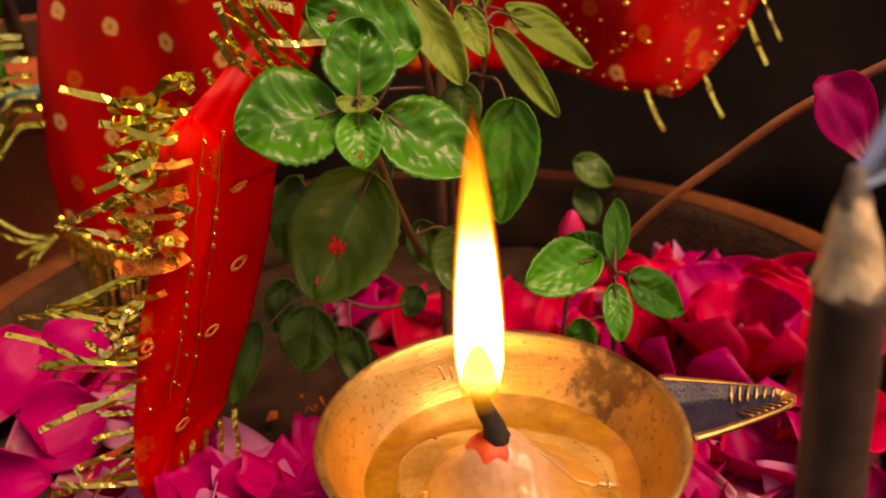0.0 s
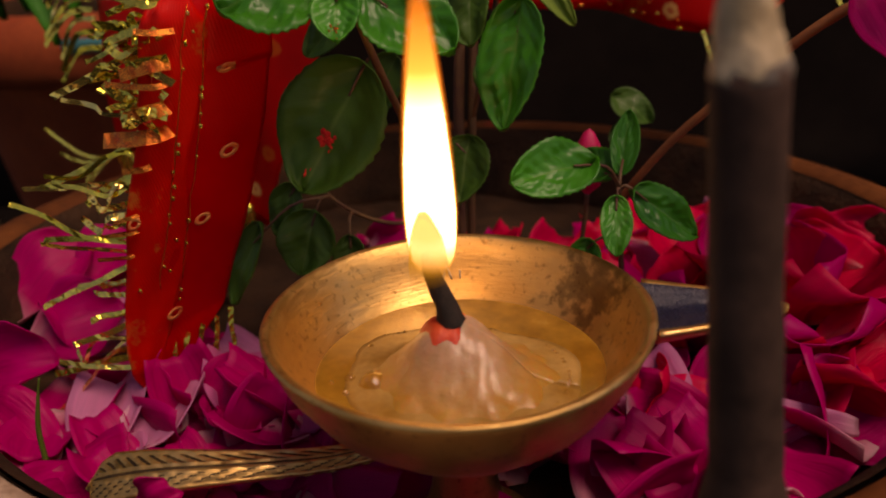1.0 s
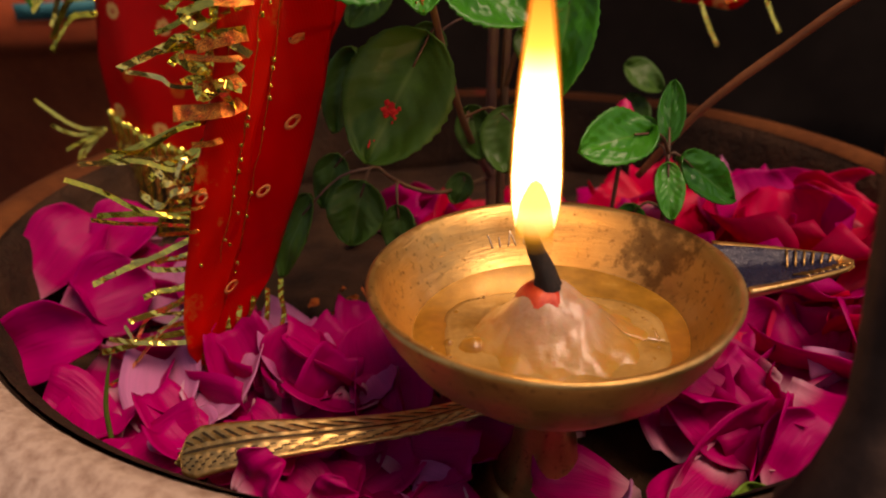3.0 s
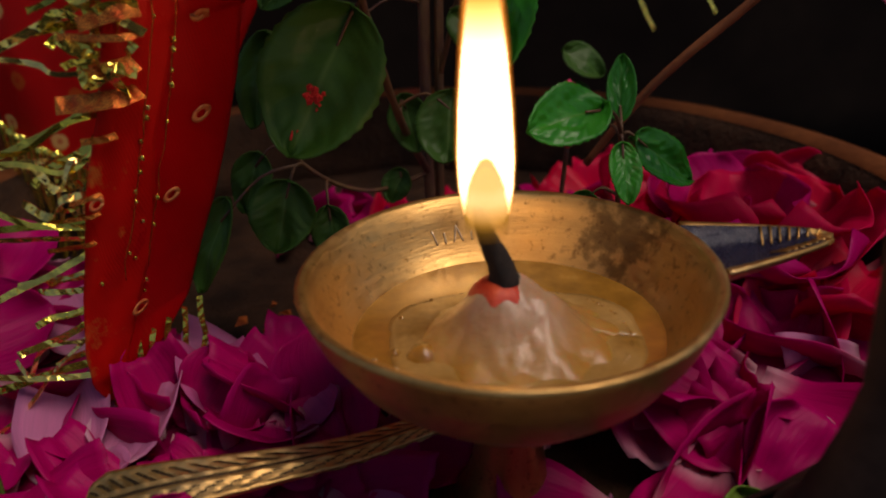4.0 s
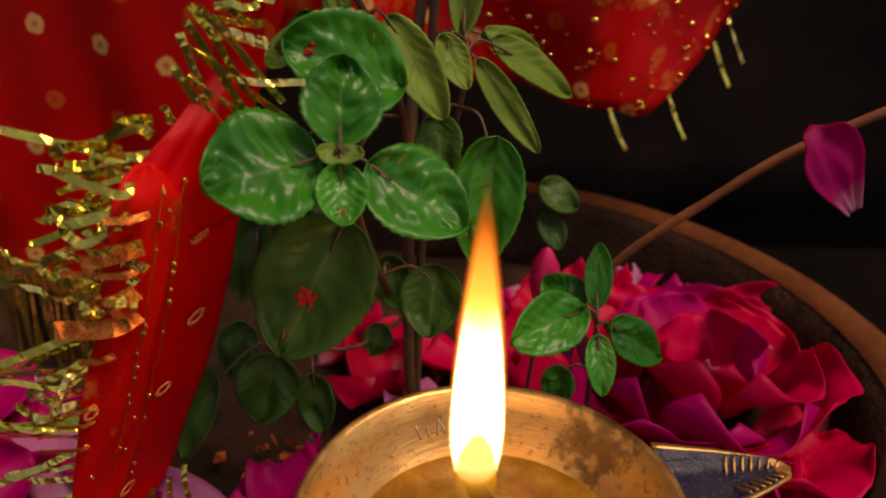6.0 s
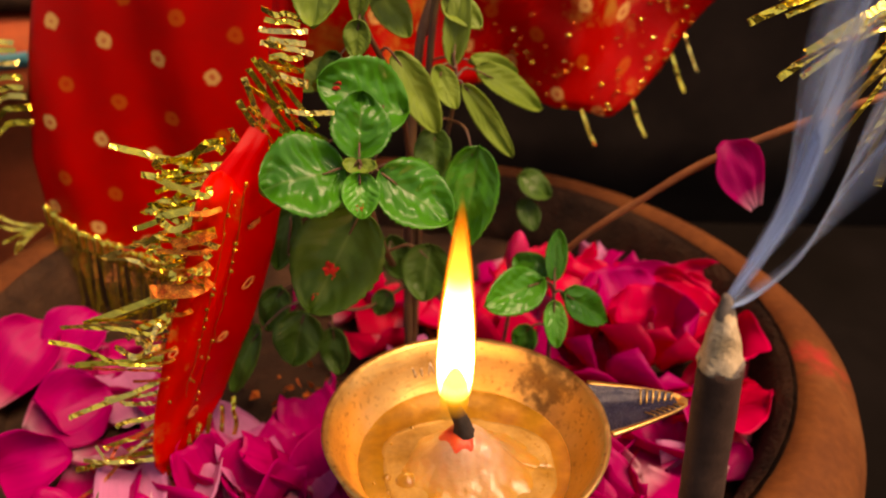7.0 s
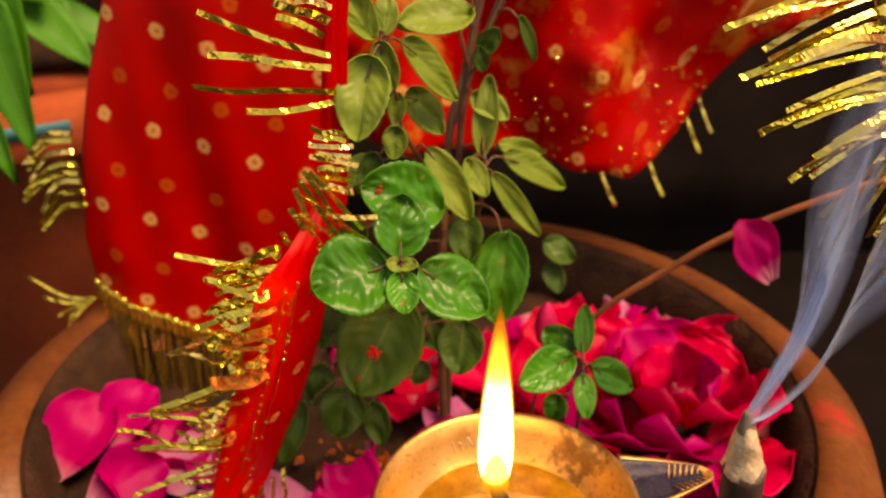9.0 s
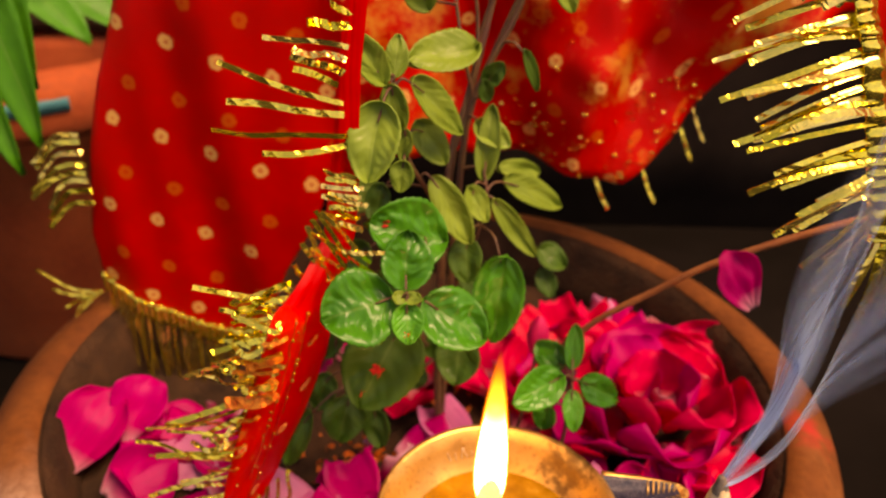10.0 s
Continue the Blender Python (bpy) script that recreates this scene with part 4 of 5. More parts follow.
part("sheet", sheet("side_sheet", side_at, 20, 30, 0.03, red_cloth, lambda u, v: (5 * u, 7 * v)), side_cloth)
part("braid", sheet("braid", lambda u, v: Vector(side_at(0.10 * u - 0.03, v)) + Vector((0, -0.08 - 0.04 * math.sin(v * 120), 0)), 3, 90, 0.04, gold), side_cloth, "gold braid")
for tx, tz, at in ((3.6, 11.5, 0.06), (3.45, 10.57, 0.17), (4.5, 10.98, 0.13), (3.24, 9.87, 0.30), (3.9, 10.2, 0.26), (3.53, 9.15, 0.40), (4.28, 8.79, 0.46), (3.98, 8.3, 0.52), (4.33, 8.45, 0.50), (4.5, 7.27, 0.66), (4.9, 7.7, 0.62), (5.24, 6.34, 0.78), (5.6, 6.8, 0.74), (6.0, 5.6, 0.86), (6.43, 4.99, 0.92), (7.2, 4.6, 0.97), (8.0, 4.1, 1.0)):
    for k in range(3):
        v = min(max(at + 0.03 * (k - 1), 0), 1)
        root = Vector(side_at(0, v)) + Vector((0.2, -0.05, 0))
        end = Vector((tx, 1.95, tz)) + (Vector((random.uniform(0.1, 0.7), random.uniform(-0.2, 0.3), random.uniform(-0.25, 0.3))) if k else Vector())
        sag = Vector((0, -0.1, random.uniform(0.02, 0.22)))
        part("foil_strip", strip("foil_strip", [root, root.lerp(end, 0.5) + sag, root.lerp(end, 0.9) + sag * 0.3, end], random.uniform(0.08, 0.15), (random.uniform(-0.4, 0.4), -1, random.uniform(0.0, 0.9)), gold, 4, 0.012, 0.35), side_cloth)


# ---- basil plant ----
plant = thing("basil_plant", (-1.4, 6.4, -4.2), "leafy holy basil plant with glossy and pale leaves", "plant")
sprig = thing("basil_sprig", (2.2, 4.6, -3.6), "small bright green basil seedling with four leaves", "plant")
STEMS = {
    "plant": [
        ([(-1.4, 6.4, -4.4), (-1.5, 6.6, -1.0), (-1.45, 6.9, 2.5), (-1.26, 7.5, 5.4), (-0.86, 8.0, 6.9), (-0.35, 8.7, 9.2), (0.1, 9.2, 12.5)], 0.13),
        ([(-1.35, 6.6, -4.4), (-1.2, 6.8, 1.0), (-1.05, 7.2, 4.5), (-0.75, 7.4, 7.0), (0.3, 7.6, 9.4), (0.8, 7.6, 12.0)], 0.10),
        ([(-1.5, 6.6, -1.0), (-1.9, 5.4, 0.5), (-2.1, 4.0, 2.2), (-2.18, 2.9, 3.6), (-2.18, 2.25, 4.4)], 0.085),
        ([(-1.45, 6.9, 2.5), (-1.7, 6.0, 4.6), (-2.3, 5.0, 6.3), (-2.55, 4.5, 7.6), (-2.6, 4.4, 8.6)], 0.07),
        ([(-1.2, 6.8, 1.0), (-0.6, 6.4, 3.2), (-0.35, 6.0, 4.8), (-0.45, 6.3, 5.5)], 0.06),
        ([(-0.75, 7.4, 7.0), (-1.1, 7.4, 8.4), (-1.35, 7.8, 10.0), (-1.3, 7.8, 12.0)], 0.05),
        ([(-1.15, 7.6, 5.6), (-0.75, 7.8, 6.9), (0.05, 8.0, 8.9), (0.55, 8.0, 10.2), (0.9, 8.0, 12.0)], 0.07),
        ([(-0.85, 7.8, 6.6), (-0.62, 8.0, 8.6), (-0.1, 8.0, 10.2), (0.2, 8.0, 12.0)], 0.06),
        ([(-0.7, 7.8, 8.0), (-0.75, 8.0, 9.1), (-0.95, 8.0, 10.2), (-1.2, 8.0, 12.0)], 0.05),
        ([(-1.5, 6.6, -1.0), (-2.6, 5.0, -0.8), (-3.6, 4.1, 0.1), (-4.2, 4.3, 1.2)], 0.05),
    ],
    "sprig": [([(2.2, 4.6, -3.9), (2.25, 4.5, -2.0), (2.15, 4.1, -0.4), (2.1, 3.9, 0.6)], 0.06)],
}
for owner, key in ((plant, "plant"), (sprig, "sprig")):
    for path, r in STEMS[key]:
        part("stem", tube("stem", path, [r, r * 0.9, r * 0.6], 8, stem_mat, 6, 0.15), owner, "thin purplish stem")
NODES = {key: [q for path, _ in rows for q in smooth_path(path, 5)[3:]] for key, rows in STEMS.items()}


SURFACE = {}


def leaf(owner, base, tip, width, material, face=(0.0, -0.75, 0.66), bend=0.14, cup=0.16):
    """A serrated blade from base to tip, folded along its midrib, with its stalk."""
    base, tip = Vector(base), Vector(tip)
    d = tip - base
    size = d.length
    d.normalize()
    own = random.Random(round(base.x * 977 + base.z * 331 + width * 53))
    f = Vector(face) + Vector((own.uniform(-0.25, 0.25), 0, own.uniform(-0.15, 0.15)))
    f = (f - d * f.dot(d)).normalized()
    side = d.cross(f)
    seed = own.random() * 50
    puff = 0.06 if material is leaf_bright else 0.02
    twist = own.uniform(-0.3, 0.3)

    def at(u, v):
        s = (u - 0.5) * 2
        w = 0.5 * width * max(math.sin(math.pi * min(v ** 0.85, 1.0)), 0.0) ** 0.56
        w *= 1 + (0.075 * (1 - (v * 11) % 1.0) if abs(s) > 0.95 else 0)
        quilt = (0.024 if material is leaf_bright else 0.012) * width * math.sin((v * 7 - abs(s) * 2.2 + 0.8 * noise.noise((s * 2 + seed, v * 3, 9))) * 2 * math.pi) * min(1, abs(s) * 3) * (1 - abs(s) ** 4)
        rise = cup * width * (abs(s) ** 1.5) + quilt - bend * size * (v - 0.35) ** 2 + 0.12 * width * noise.noise((s * 1.5 + seed, v * 2.5, 0)) + puff * width * noise.noise((s * 3.5 + seed, v * 5, 0)) * (1 - abs(s) ** 6)
        return base + d * (v * size) + side * (s * w * math.cos(twist * v)) + f * (rise + s * w * math.sin(twist * v))

    blade = part("leaf", sheet("leaf", at, 20, 34, 0.025, material), owner)
    SURFACE[blade.name] = (at, f)
    key = "sprig" if owner is sprig else "plant"
    near = min(NODES[key], key=lambda q: (q - base).length + max(0, q.z - base.z) * 0.5)
    if 0.08 < (near - base).length < 3.5:
        mid = near.lerp(base, 0.55) + Vector((0, -0.05, 0.12))
        part("leaf_stalk", tube("leaf_stalk", [near, mid, base + d * (0.25 * size)], [0.04, 0.03, 0.02], 6, stem_mat, 4), blade)
    return blade


leaf(plant, (-2.54, 2.30, 4.21), (-3.99, 1.60, 4.10), 1.70, leaf_bright, (0.0, -0.85, 0.5))
leaf(plant, (-2.23, 2.40, 4.40), (-2.21, 3.10, 5.52), 1.15, leaf_bright)
leaf(plant, (-1.84, 2.40, 4.15), (-0.43, 2.20, 3.25), 1.35, leaf_bright)
front_leaf = leaf(plant, (-2.19, 2.10, 4.24), (-2.11, 1.60, 3.53), 0.72, leaf_bright)
leaf(plant, (-2.22, 2.20, 4.34), (-2.49, 2.00, 4.44), 0.30, leaf_pale)
leaf(plant, (-2.22, 2.20, 4.34), (-1.85, 2.00, 4.44), 0.30, leaf_pale)
top_leaf = leaf(plant, (-1.42, 3.60, 4.95), (-3.09, 3.00, 5.74), 1.50, leaf_bright)
spotted = leaf(plant, (-2.30, 3.30, 2.91), (-3.38, 2.50, 0.78), 1.9, leaf_dark, (0.1, -0.85, 0.5))
leaf(plant, (-2.79, 3.60, 8.28), (-3.05, 2.80, 6.80), 1.10, leaf_pale)
leaf(plant, (-2.25, 4.90, 8.36), (-1.06, 5.40, 6.89), 0.80, leaf_pale)
leaf(plant, (-2.75, 3.80, 8.61), (-3.29, 3.40, 9.78), 0.62, leaf_pale)
leaf(plant, (-2.67, 4.20, 8.47), (-2.39, 4.00, 7.50), 0.55, leaf_pale)
leaf(plant, (-0.75, 6.50, 8.62), (-2.35, 5.50, 8.52), 1.05, leaf_pale)
leaf(plant, (-2.58, 4.40, 8.53), (-2.51, 4.80, 9.36), 0.50, leaf_pale)
leaf(plant, (-2.18, 5.60, 7.08), (-1.41, 5.40, 6.08), 0.75, leaf_pale)
leaf(plant, (-2.38, 4.40, 6.60), (-2.46, 4.20, 5.90), 0.55, leaf_pale)
leaf(plant, (-2.33, 4.60, 7.28), (-2.43, 4.50, 6.55), 0.40, leaf_pale)
leaf(plant, (-1.73, 5.40, 5.73), (-0.74, 5.00, 4.05), 0.80, leaf_pale)
leaf(plant, (-0.85, 5.60, 5.38), (-0.33, 5.40, 4.50), 0.60, leaf_pale)
leaf(plant, (-0.19, 5.80, 4.94), (1.09, 5.90, 3.13), 0.55, leaf_pale)
leaf(plant, (0.10, 6.60, 5.10), (1.92, 7.60, 3.83), 0.80, leaf_pale)
leaf(plant, (-0.02, 7.20, 5.10), (1.27, 8.20, 4.57), 0.60, leaf_pale)
leaf(plant, (-0.44, 6.20, 5.25), (-0.28, 6.80, 7.10), 0.62, leaf_pale)
leaf(plant, (-0.45, 6.50, 7.29), (-0.57, 6.40, 7.87), 0.40, leaf_dark)
leaf(plant, (-0.50, 6.60, 7.69), (-0.12, 6.50, 8.27), 0.50, leaf_dark)
leaf(plant, (0.41, 6.90, 8.49), (0.86, 7.10, 7.37), 0.35, leaf_dark)
leaf(plant, (1.09, 7.00, 10.18), (1.53, 7.10, 9.37), 0.60, leaf_pale)
leaf(plant, (0.22, 5.00, 3.74), (-0.09, 4.40, 1.45), 1.35, leaf_bright)
leaf(plant, (-0.84, 5.40, 4.01), (-0.78, 4.90, 2.93), 0.85, leaf_dark)
leaf(plant, (-0.86, 5.00, 1.14), (-0.99, 4.30, -0.04), 1.25, leaf_dark)
leaf(plant, (-3.82, 3.80, -0.10), (-4.09, 3.30, -1.29), 1.15, leaf_dark)
leaf(plant, (-3.20, 3.90, -0.65), (-2.98, 3.50, -1.69), 0.75, leaf_dark)
leaf(plant, (-4.43, 4.20, 0.33), (-4.77, 3.90, -0.75), 0.75, leaf_dark)
leaf(plant, (-4.85, 3.40, -0.25), (-5.52, 2.90, -1.90), 0.72, leaf_dark)
leaf(plant, (-4.03, 4.60, 2.41), (-4.52, 4.30, 0.75), 0.90, leaf_dark)
leaf(plant, (-1.90, 5.50, -0.55), (-2.22, 5.30, -1.16), 0.60, leaf_dark)
leaf(plant, (1.70, 10.00, 0.88), (2.71, 10.00, 0.24), 0.90, leaf_dark)
leaf(plant, (1.87, 10.00, 0.10), (2.28, 9.50, -0.71), 0.70, leaf_dark)
leaf(sprig, (1.68, 3.30, 1.25), (0.40, 2.35, 1.14), 0.98, leaf_bright)
leaf(sprig, (2.12, 4.20, 0.70), (2.20, 4.80, 1.76), 0.50, leaf_bright)
leaf(sprig, (2.32, 4.00, 0.50), (3.53, 4.35, -0.48), 0.82, leaf_bright)
leaf(sprig, (2.06, 3.60, 0.50), (2.13, 2.95, -0.34), 0.55, leaf_bright)
leaf(sprig, (1.94, 4.40, 0.58), (1.28, 5.20, 0.74), 0.80, leaf_bright)
leaf(sprig, (1.59, 4.20, -0.58), (1.49, 4.00, -1.32), 0.65, leaf_bright)


def specks(blade, name, u0, v0, spread, many, material, label):
    """Clotted dabs of powder lying on a blade round (u0, v0)."""
    at, f = SURFACE[blade.name]
    for _ in range(many):
        u, v = random.gauss(u0, spread), random.gauss(v0, spread * 0.7)
        q = Vector(at(u, v)) + f * 0.02
        n, r = random.randint(5, 7), random.uniform(0.025, 0.075)
        ring = [Vector(at(u + r * 0.5 * random.uniform(0.6, 1.2) * math.cos(k * 6.2832 / n), v + r * 0.45 * random.uniform(0.6, 1.2) * math.sin(k * 6.2832 / n))) + f * 0.008 for k in range(n)]
        part(name, mesh_of(name, [q + f * 0.02] + ring, [(0, 1 + k, 1 + (k + 1) % n) for k in range(n)] + [tuple(range(n, 0, -1))], None, material, False), blade, label)


specks(spotted, "powder_speck", 0.52, 0.60, 0.045, 24, powder, "clot of red powder")
specks(spotted, "powder_speck", 0.60, 0.86, 0.03, 4, powder, "clot of red powder")
for bx, by, bz, tx, tz, w, mat in ((-3.4, 5.6, 3.6, -0.9, -0.9, 0.9, leaf_dark), (-2.6, 6.0, 2.6, -0.5, -1.2, 1.0, leaf_dark), (-0.9, 6.2, 2.4, 0.9, -0.8, 0.8, leaf_dark), (-1.9, 5.9, 0.9, 0.3, -1.1, 0.8, leaf_dark), (-3.0, 5.4, 5.4, -0.8, -0.5, 0.8, leaf_pale), (-0.7, 6.8, 6.6, 0.9, -0.5, 0.7, leaf_pale), (-1.9, 6.0, 9.6, -0.5, 0.9, 0.7, leaf_pale), (-1.2, 7.0, 10.4, 0.7, 0.6, 0.7, leaf_pale), (-2.9, 4.6, 5.9, -0.2, -0.9, 0.6, leaf_dark)):
    leaf(plant, (bx, by, bz), (bx + tx, by - 0.3, bz + tz), w, mat)
specks(front_leaf, "turmeric_speck", 0.5, 0.78, 0.10, 12, marigold, "dab of yellow turmeric")
specks(top_leaf, "powder_speck", 0.55, 0.8, 0.06, 8, powder, "clot of red powder")

# ---- dry twig with a fallen petal ----
twig = single("dry_twig", tube("dry_twig", [(1.9, 6.6, -0.9), (3.1, 6.2, 0.85), (4.4, 5.8, 2.2), (5.6, 5.5, 3.3), (7.4, 5.2, 4.4), (9.5, 5.0, 5.35), (12.0, 4.6, 6.3)], [0.08, 0.09, 0.095, 0.09, 0.08], 10, bark, 6, 0.12), "thin brown dry twig sticking out of the pot", "twig")

# ---- petals ----


def petal_mesh(name, length, width, cup, curl, material, notch=0.06, seed=0.0):
    def at(u, v):
        s = (u - 0.5) * 2
        w = 0.5 * width * (0.22 + 0.78 * math.sin(math.pi * min(0.06 + v * 0.72, 1.0)) ** 0.8)
        y = length * (v - 0.4) - notch * length * (1 - abs(s)) * v ** 4 + 0.09 * noise.noise((s * 2.4 + seed, 3, 0)) * v * v + 0.03 * math.sin(s * 11 + seed) * v
        z = cup * (s * s) * width * (0.4 + 0.6 * v) + curl * length * (v - 0.45) ** 2 + 0.22 * noise.noise((s * 1.3 + seed, v * 1.8, 0)) + 0.05 * noise.noise((s * 3.2 + seed, v * 3.6, 5)) + 0.04 * math.sin(s * 6 + seed) * v * v
        return s * w, y, z

    return sheet(name, at, 10, 11, 0.018, material)


PETALS = {m: [petal_mesh("petal", random.uniform(1.4, 2.4), random.uniform(1.2, 2.0), random.uniform(0.05, 0.38), random.uniform(-0.35, 0.55), m, seed=random.random() * 40) for _ in range(14)] for m in (petal_pink, petal_red, petal_pale)}


def lay(me, p, tilt, lean, turn, size, label, group="fallen rose petals", name="rose_petal"):
    ob = new(name, me)
    ob.matrix_world = pose(p[0] * CM, p[1] * CM, p[2] * CM, tilt, lean, turn) @ Matrix.Scale(size, 4)
    return tagged(ob, label, "petal", group)


count = 0
while count < 170:
    a, r = random.uniform(0, 2 * math.pi), 9.6 * math.sqrt(random.random())
    x, y = POT[0] + r * math.cos(a), POT[1] + r * OVAL * math.sin(a)
    if math.hypot(x, y) < 1.7 or math.hypot(x + 1.4, y - 6.4) < 1.0:
        continue
    heap = x > 2.2 or x < -6.8 or y < 2.0
    if not heap and random.random() < 0.9:
        continue
    if x < -6.8 and (y > 6.5 or random.random() < 0.5):
        continue
    if x > 2.6 and 3.6 < y < 9.5 and random.random() < 0.6:
        continue
    if y > 12 and random.random() < 0.7:
        continue
    red = x > 1.5 and y > 3.0 and random.random() < 0.7
    pale = not red and random.random() < 0.1
    up = random.random()
    front = y < 0.6 and x < 0.8
    lay(random.choice(PETALS[petal_red if red else petal_pale if pale else petal_pink]), (x, y, bed(x, y) + 0.18 + 0.45 * up), random.gauss(14, 32) * (0.35 if front else 1), random.gauss(0, 30) * (0.35 if front else 1), random.uniform(0, 360), random.uniform(0.6, 0.8) if front else random.uniform(0.7, 1.15),
        "crimson rose petal in the heap on the soil" if red else "upturned pale pink rose petal on the soil" if pale else "magenta rose petal with pale base on the soil")
    count += 1


def petal(base, top, width, material, label, face=(0, -0.8, 0.6), cup=0.2, name="rose_petal", group="fallen rose petals"):
    """A single large petal from its pale base to its rounded edge."""
    base, top = Vector(base), Vector(top)
    d = top - base
    size = d.length
    d.normalize()
    f = Vector(face)
    f = (f - d * f.dot(d)).normalized()
    side, seed = d.cross(f), random.random() * 30

    def at(u, v):
        s = (u - 0.5) * 2
        w = 0.5 * width * (0.14 + 0.86 * math.sin(math.pi * min(0.03 + v * 0.72, 1)) ** 0.9) * (1 - 0.55 * max(0, v - 0.8) ** 1.2 * 2)
        bow = cup * width * (s * s) * (0.3 + v) - 0.25 * size * (v - 0.45) ** 2 + 0.26 * noise.noise((s * 1.2 + seed, v * 1.9, 0)) + 0.06 * noise.noise((s * 3 + seed, v * 4, 7)) + 0.05 * math.sin(s * 6 + seed) * v * v
        return base + d * (size * (v - 0.10 * s * s * v * v + 0.05 * noise.noise((s * 1.8 + seed, 1, 0)) * v)) + side * (s * w) + f * bow

    return tagged(new(name, sheet("petal", at, 18, 18, 0.02, material)), label, "petal", group)


petal((6.72, 4.69, 2.52), (5.75, 5.0, 4.0), 1.25, petal_pink, "pink rose petal caught on the dry twig")
petal((-12.3, 3.6, -3.3), (-11.2, 5.6, -1.9), 2.0, petal_pink, "large magenta rose petal with white base by the pot wall")
petal((-11.0, 4.6, -3.0), (-10.2, 6.2, -1.9), 1.7, petal_pink, "large magenta rose petal leaning on another")
petal((-10.6, 2.6, -3.2), (-8.9, 3.6, -2.5), 2.0, petal_pink, "magenta rose petal on the heap")
petal((-11.3, 0.9, -3.1), (-9.0, 1.6, -2.7), 1.6, petal_pink, "curled pale pink rose petal", cup=0.4)
petal((-2.6, 1.2, -3.9), (-3.2, 2.3, -2.2), 1.9, petal_pink, "upright magenta rose petal beside the brass lamp", cup=0.3)
petal((-5.2, 1.0, -3.6), (-4.6, 2.0, -2.5), 1.4, petal_pink, "pale magenta rose petal standing on the soil")
petal((-4.6, -2.1, -2.9), (-3.9, -1.9, -2.3), 0.9, petal_pink, "small torn pink petal beside the brass handle")
petal((-3.4, -2.3, -2.9), (-2.7, -2.2, -2.5), 0.8, petal_pink, "small torn pink petal at the pot rim")
petal((2.3, 0.6, -3.7), (3.3, 0.3, -2.6), 2.0, petal_pink, "curled magenta petal under the lamp lip", cup=0.4)
petal((3.6, -0.6, -3.6), (4.6, 0.2, -2.6), 1.8, petal_pink, "magenta petal with white edge near the incense")
# the loosened crimson bloom: rings of broad cupped petals leaning out from its heart
HEART = Vector((5.6, 6.6, -3.1))
for ring, (many, reach, rise, wide) in enumerate(((3, 0.6, 1.8, 2.4), (4, 1.5, 1.6, 3.0), (6, 2.6, 1.15, 3.2), (8, 3.5, 0.6, 2.8))):
    for k in range(many):
        a = 2 * math.pi * (k + 0.37 * ring) / many + random.uniform(-0.4, 0.4)
        out = Vector((math.cos(a), 1.05 * math.sin(a), 0))
        base = HEART + out * (0.35 + 0.55 * ring) + Vector((random.uniform(-0.35, 0.35), random.uniform(-0.35, 0.35), -0.15 * ring))
        top = HEART + out * (reach + 0.45 + random.uniform(-0.4, 0.4)) + Vector((0, 0, rise + random.uniform(-0.45, 0.35)))
        petal(base, top, wide * random.uniform(0.85, 1.1), petal_pink if random.random() < 0.2 else petal_red, "broad crimson rose petal of the loosened bloom", tuple(Vector((0, 0, 1)) * (0.5 + 0.3 * ring) - out * 0.8), random.uniform(0.12, 0.3))
for x, y, z, wx, wy, wz, w, mat in ((2.4, 4.6, -3.7, 0.9, 0.5, 0.9, 2.0, petal_pink), (3.6, 3.0, -3.6, 1.4, 0.4, 0.6, 2.1, petal_pink), (5.6, 2.6, -3.6, 1.2, 0.8, 0.7, 2.2, petal_pink), (7.6, 3.6, -3.7, -0.8, 1.0, 0.8, 2.2, petal_red), (7.6, 9.2, -3.2, -0.6, 0.6, 1.2, 2.4, petal_red), (3.3, 9.4, -3.2, 0.7, 0.4, 1.2, 2.2, petal_red)):
    petal((x, y, z), (x + wx, y + wy, z + wz), w, mat, "crimson-magenta rose petal beside the loosened bloom", (random.uniform(-0.4, 0.4), -0.6, 1.0), 0.2)
for x, y, turn, pale in ((-7.3, 0.7, 20, 1), (-6.2, 0.8, -25, 1), (-4.8, 1.7, 40, 1), (-8.5, -0.2, 70, 0), (-6.8, -0.9, -60, 0), (-2.8, 0.9, 10, 0), (-5.4, 2.9, 80, 1), (3.0, 2.8, 30, 1), (4.7, 2.7, -40, 0), (3.1, 0.4, 60, 0), (2.3, 0.6, -15, 0), (0.8, -0.8, 90, 0), (-3.7, 3.4, 15, 0), (-1.9, 5.4, -70, 0), (-1.0, 6.1, 35, 1)):
    me = petal_mesh("petal", 1.9, 1.6, 0.22, 0.25, petal_pale if pale else petal_pink, seed=random.random() * 40)
    lay(me, (x, y, bed(x, y) + 0.55), 18, random.uniform(-15, 15), turn, 1.0, "lilac-pink rose petal with white base on the heap" if pale else "smooth magenta rose petal lying on the heap")
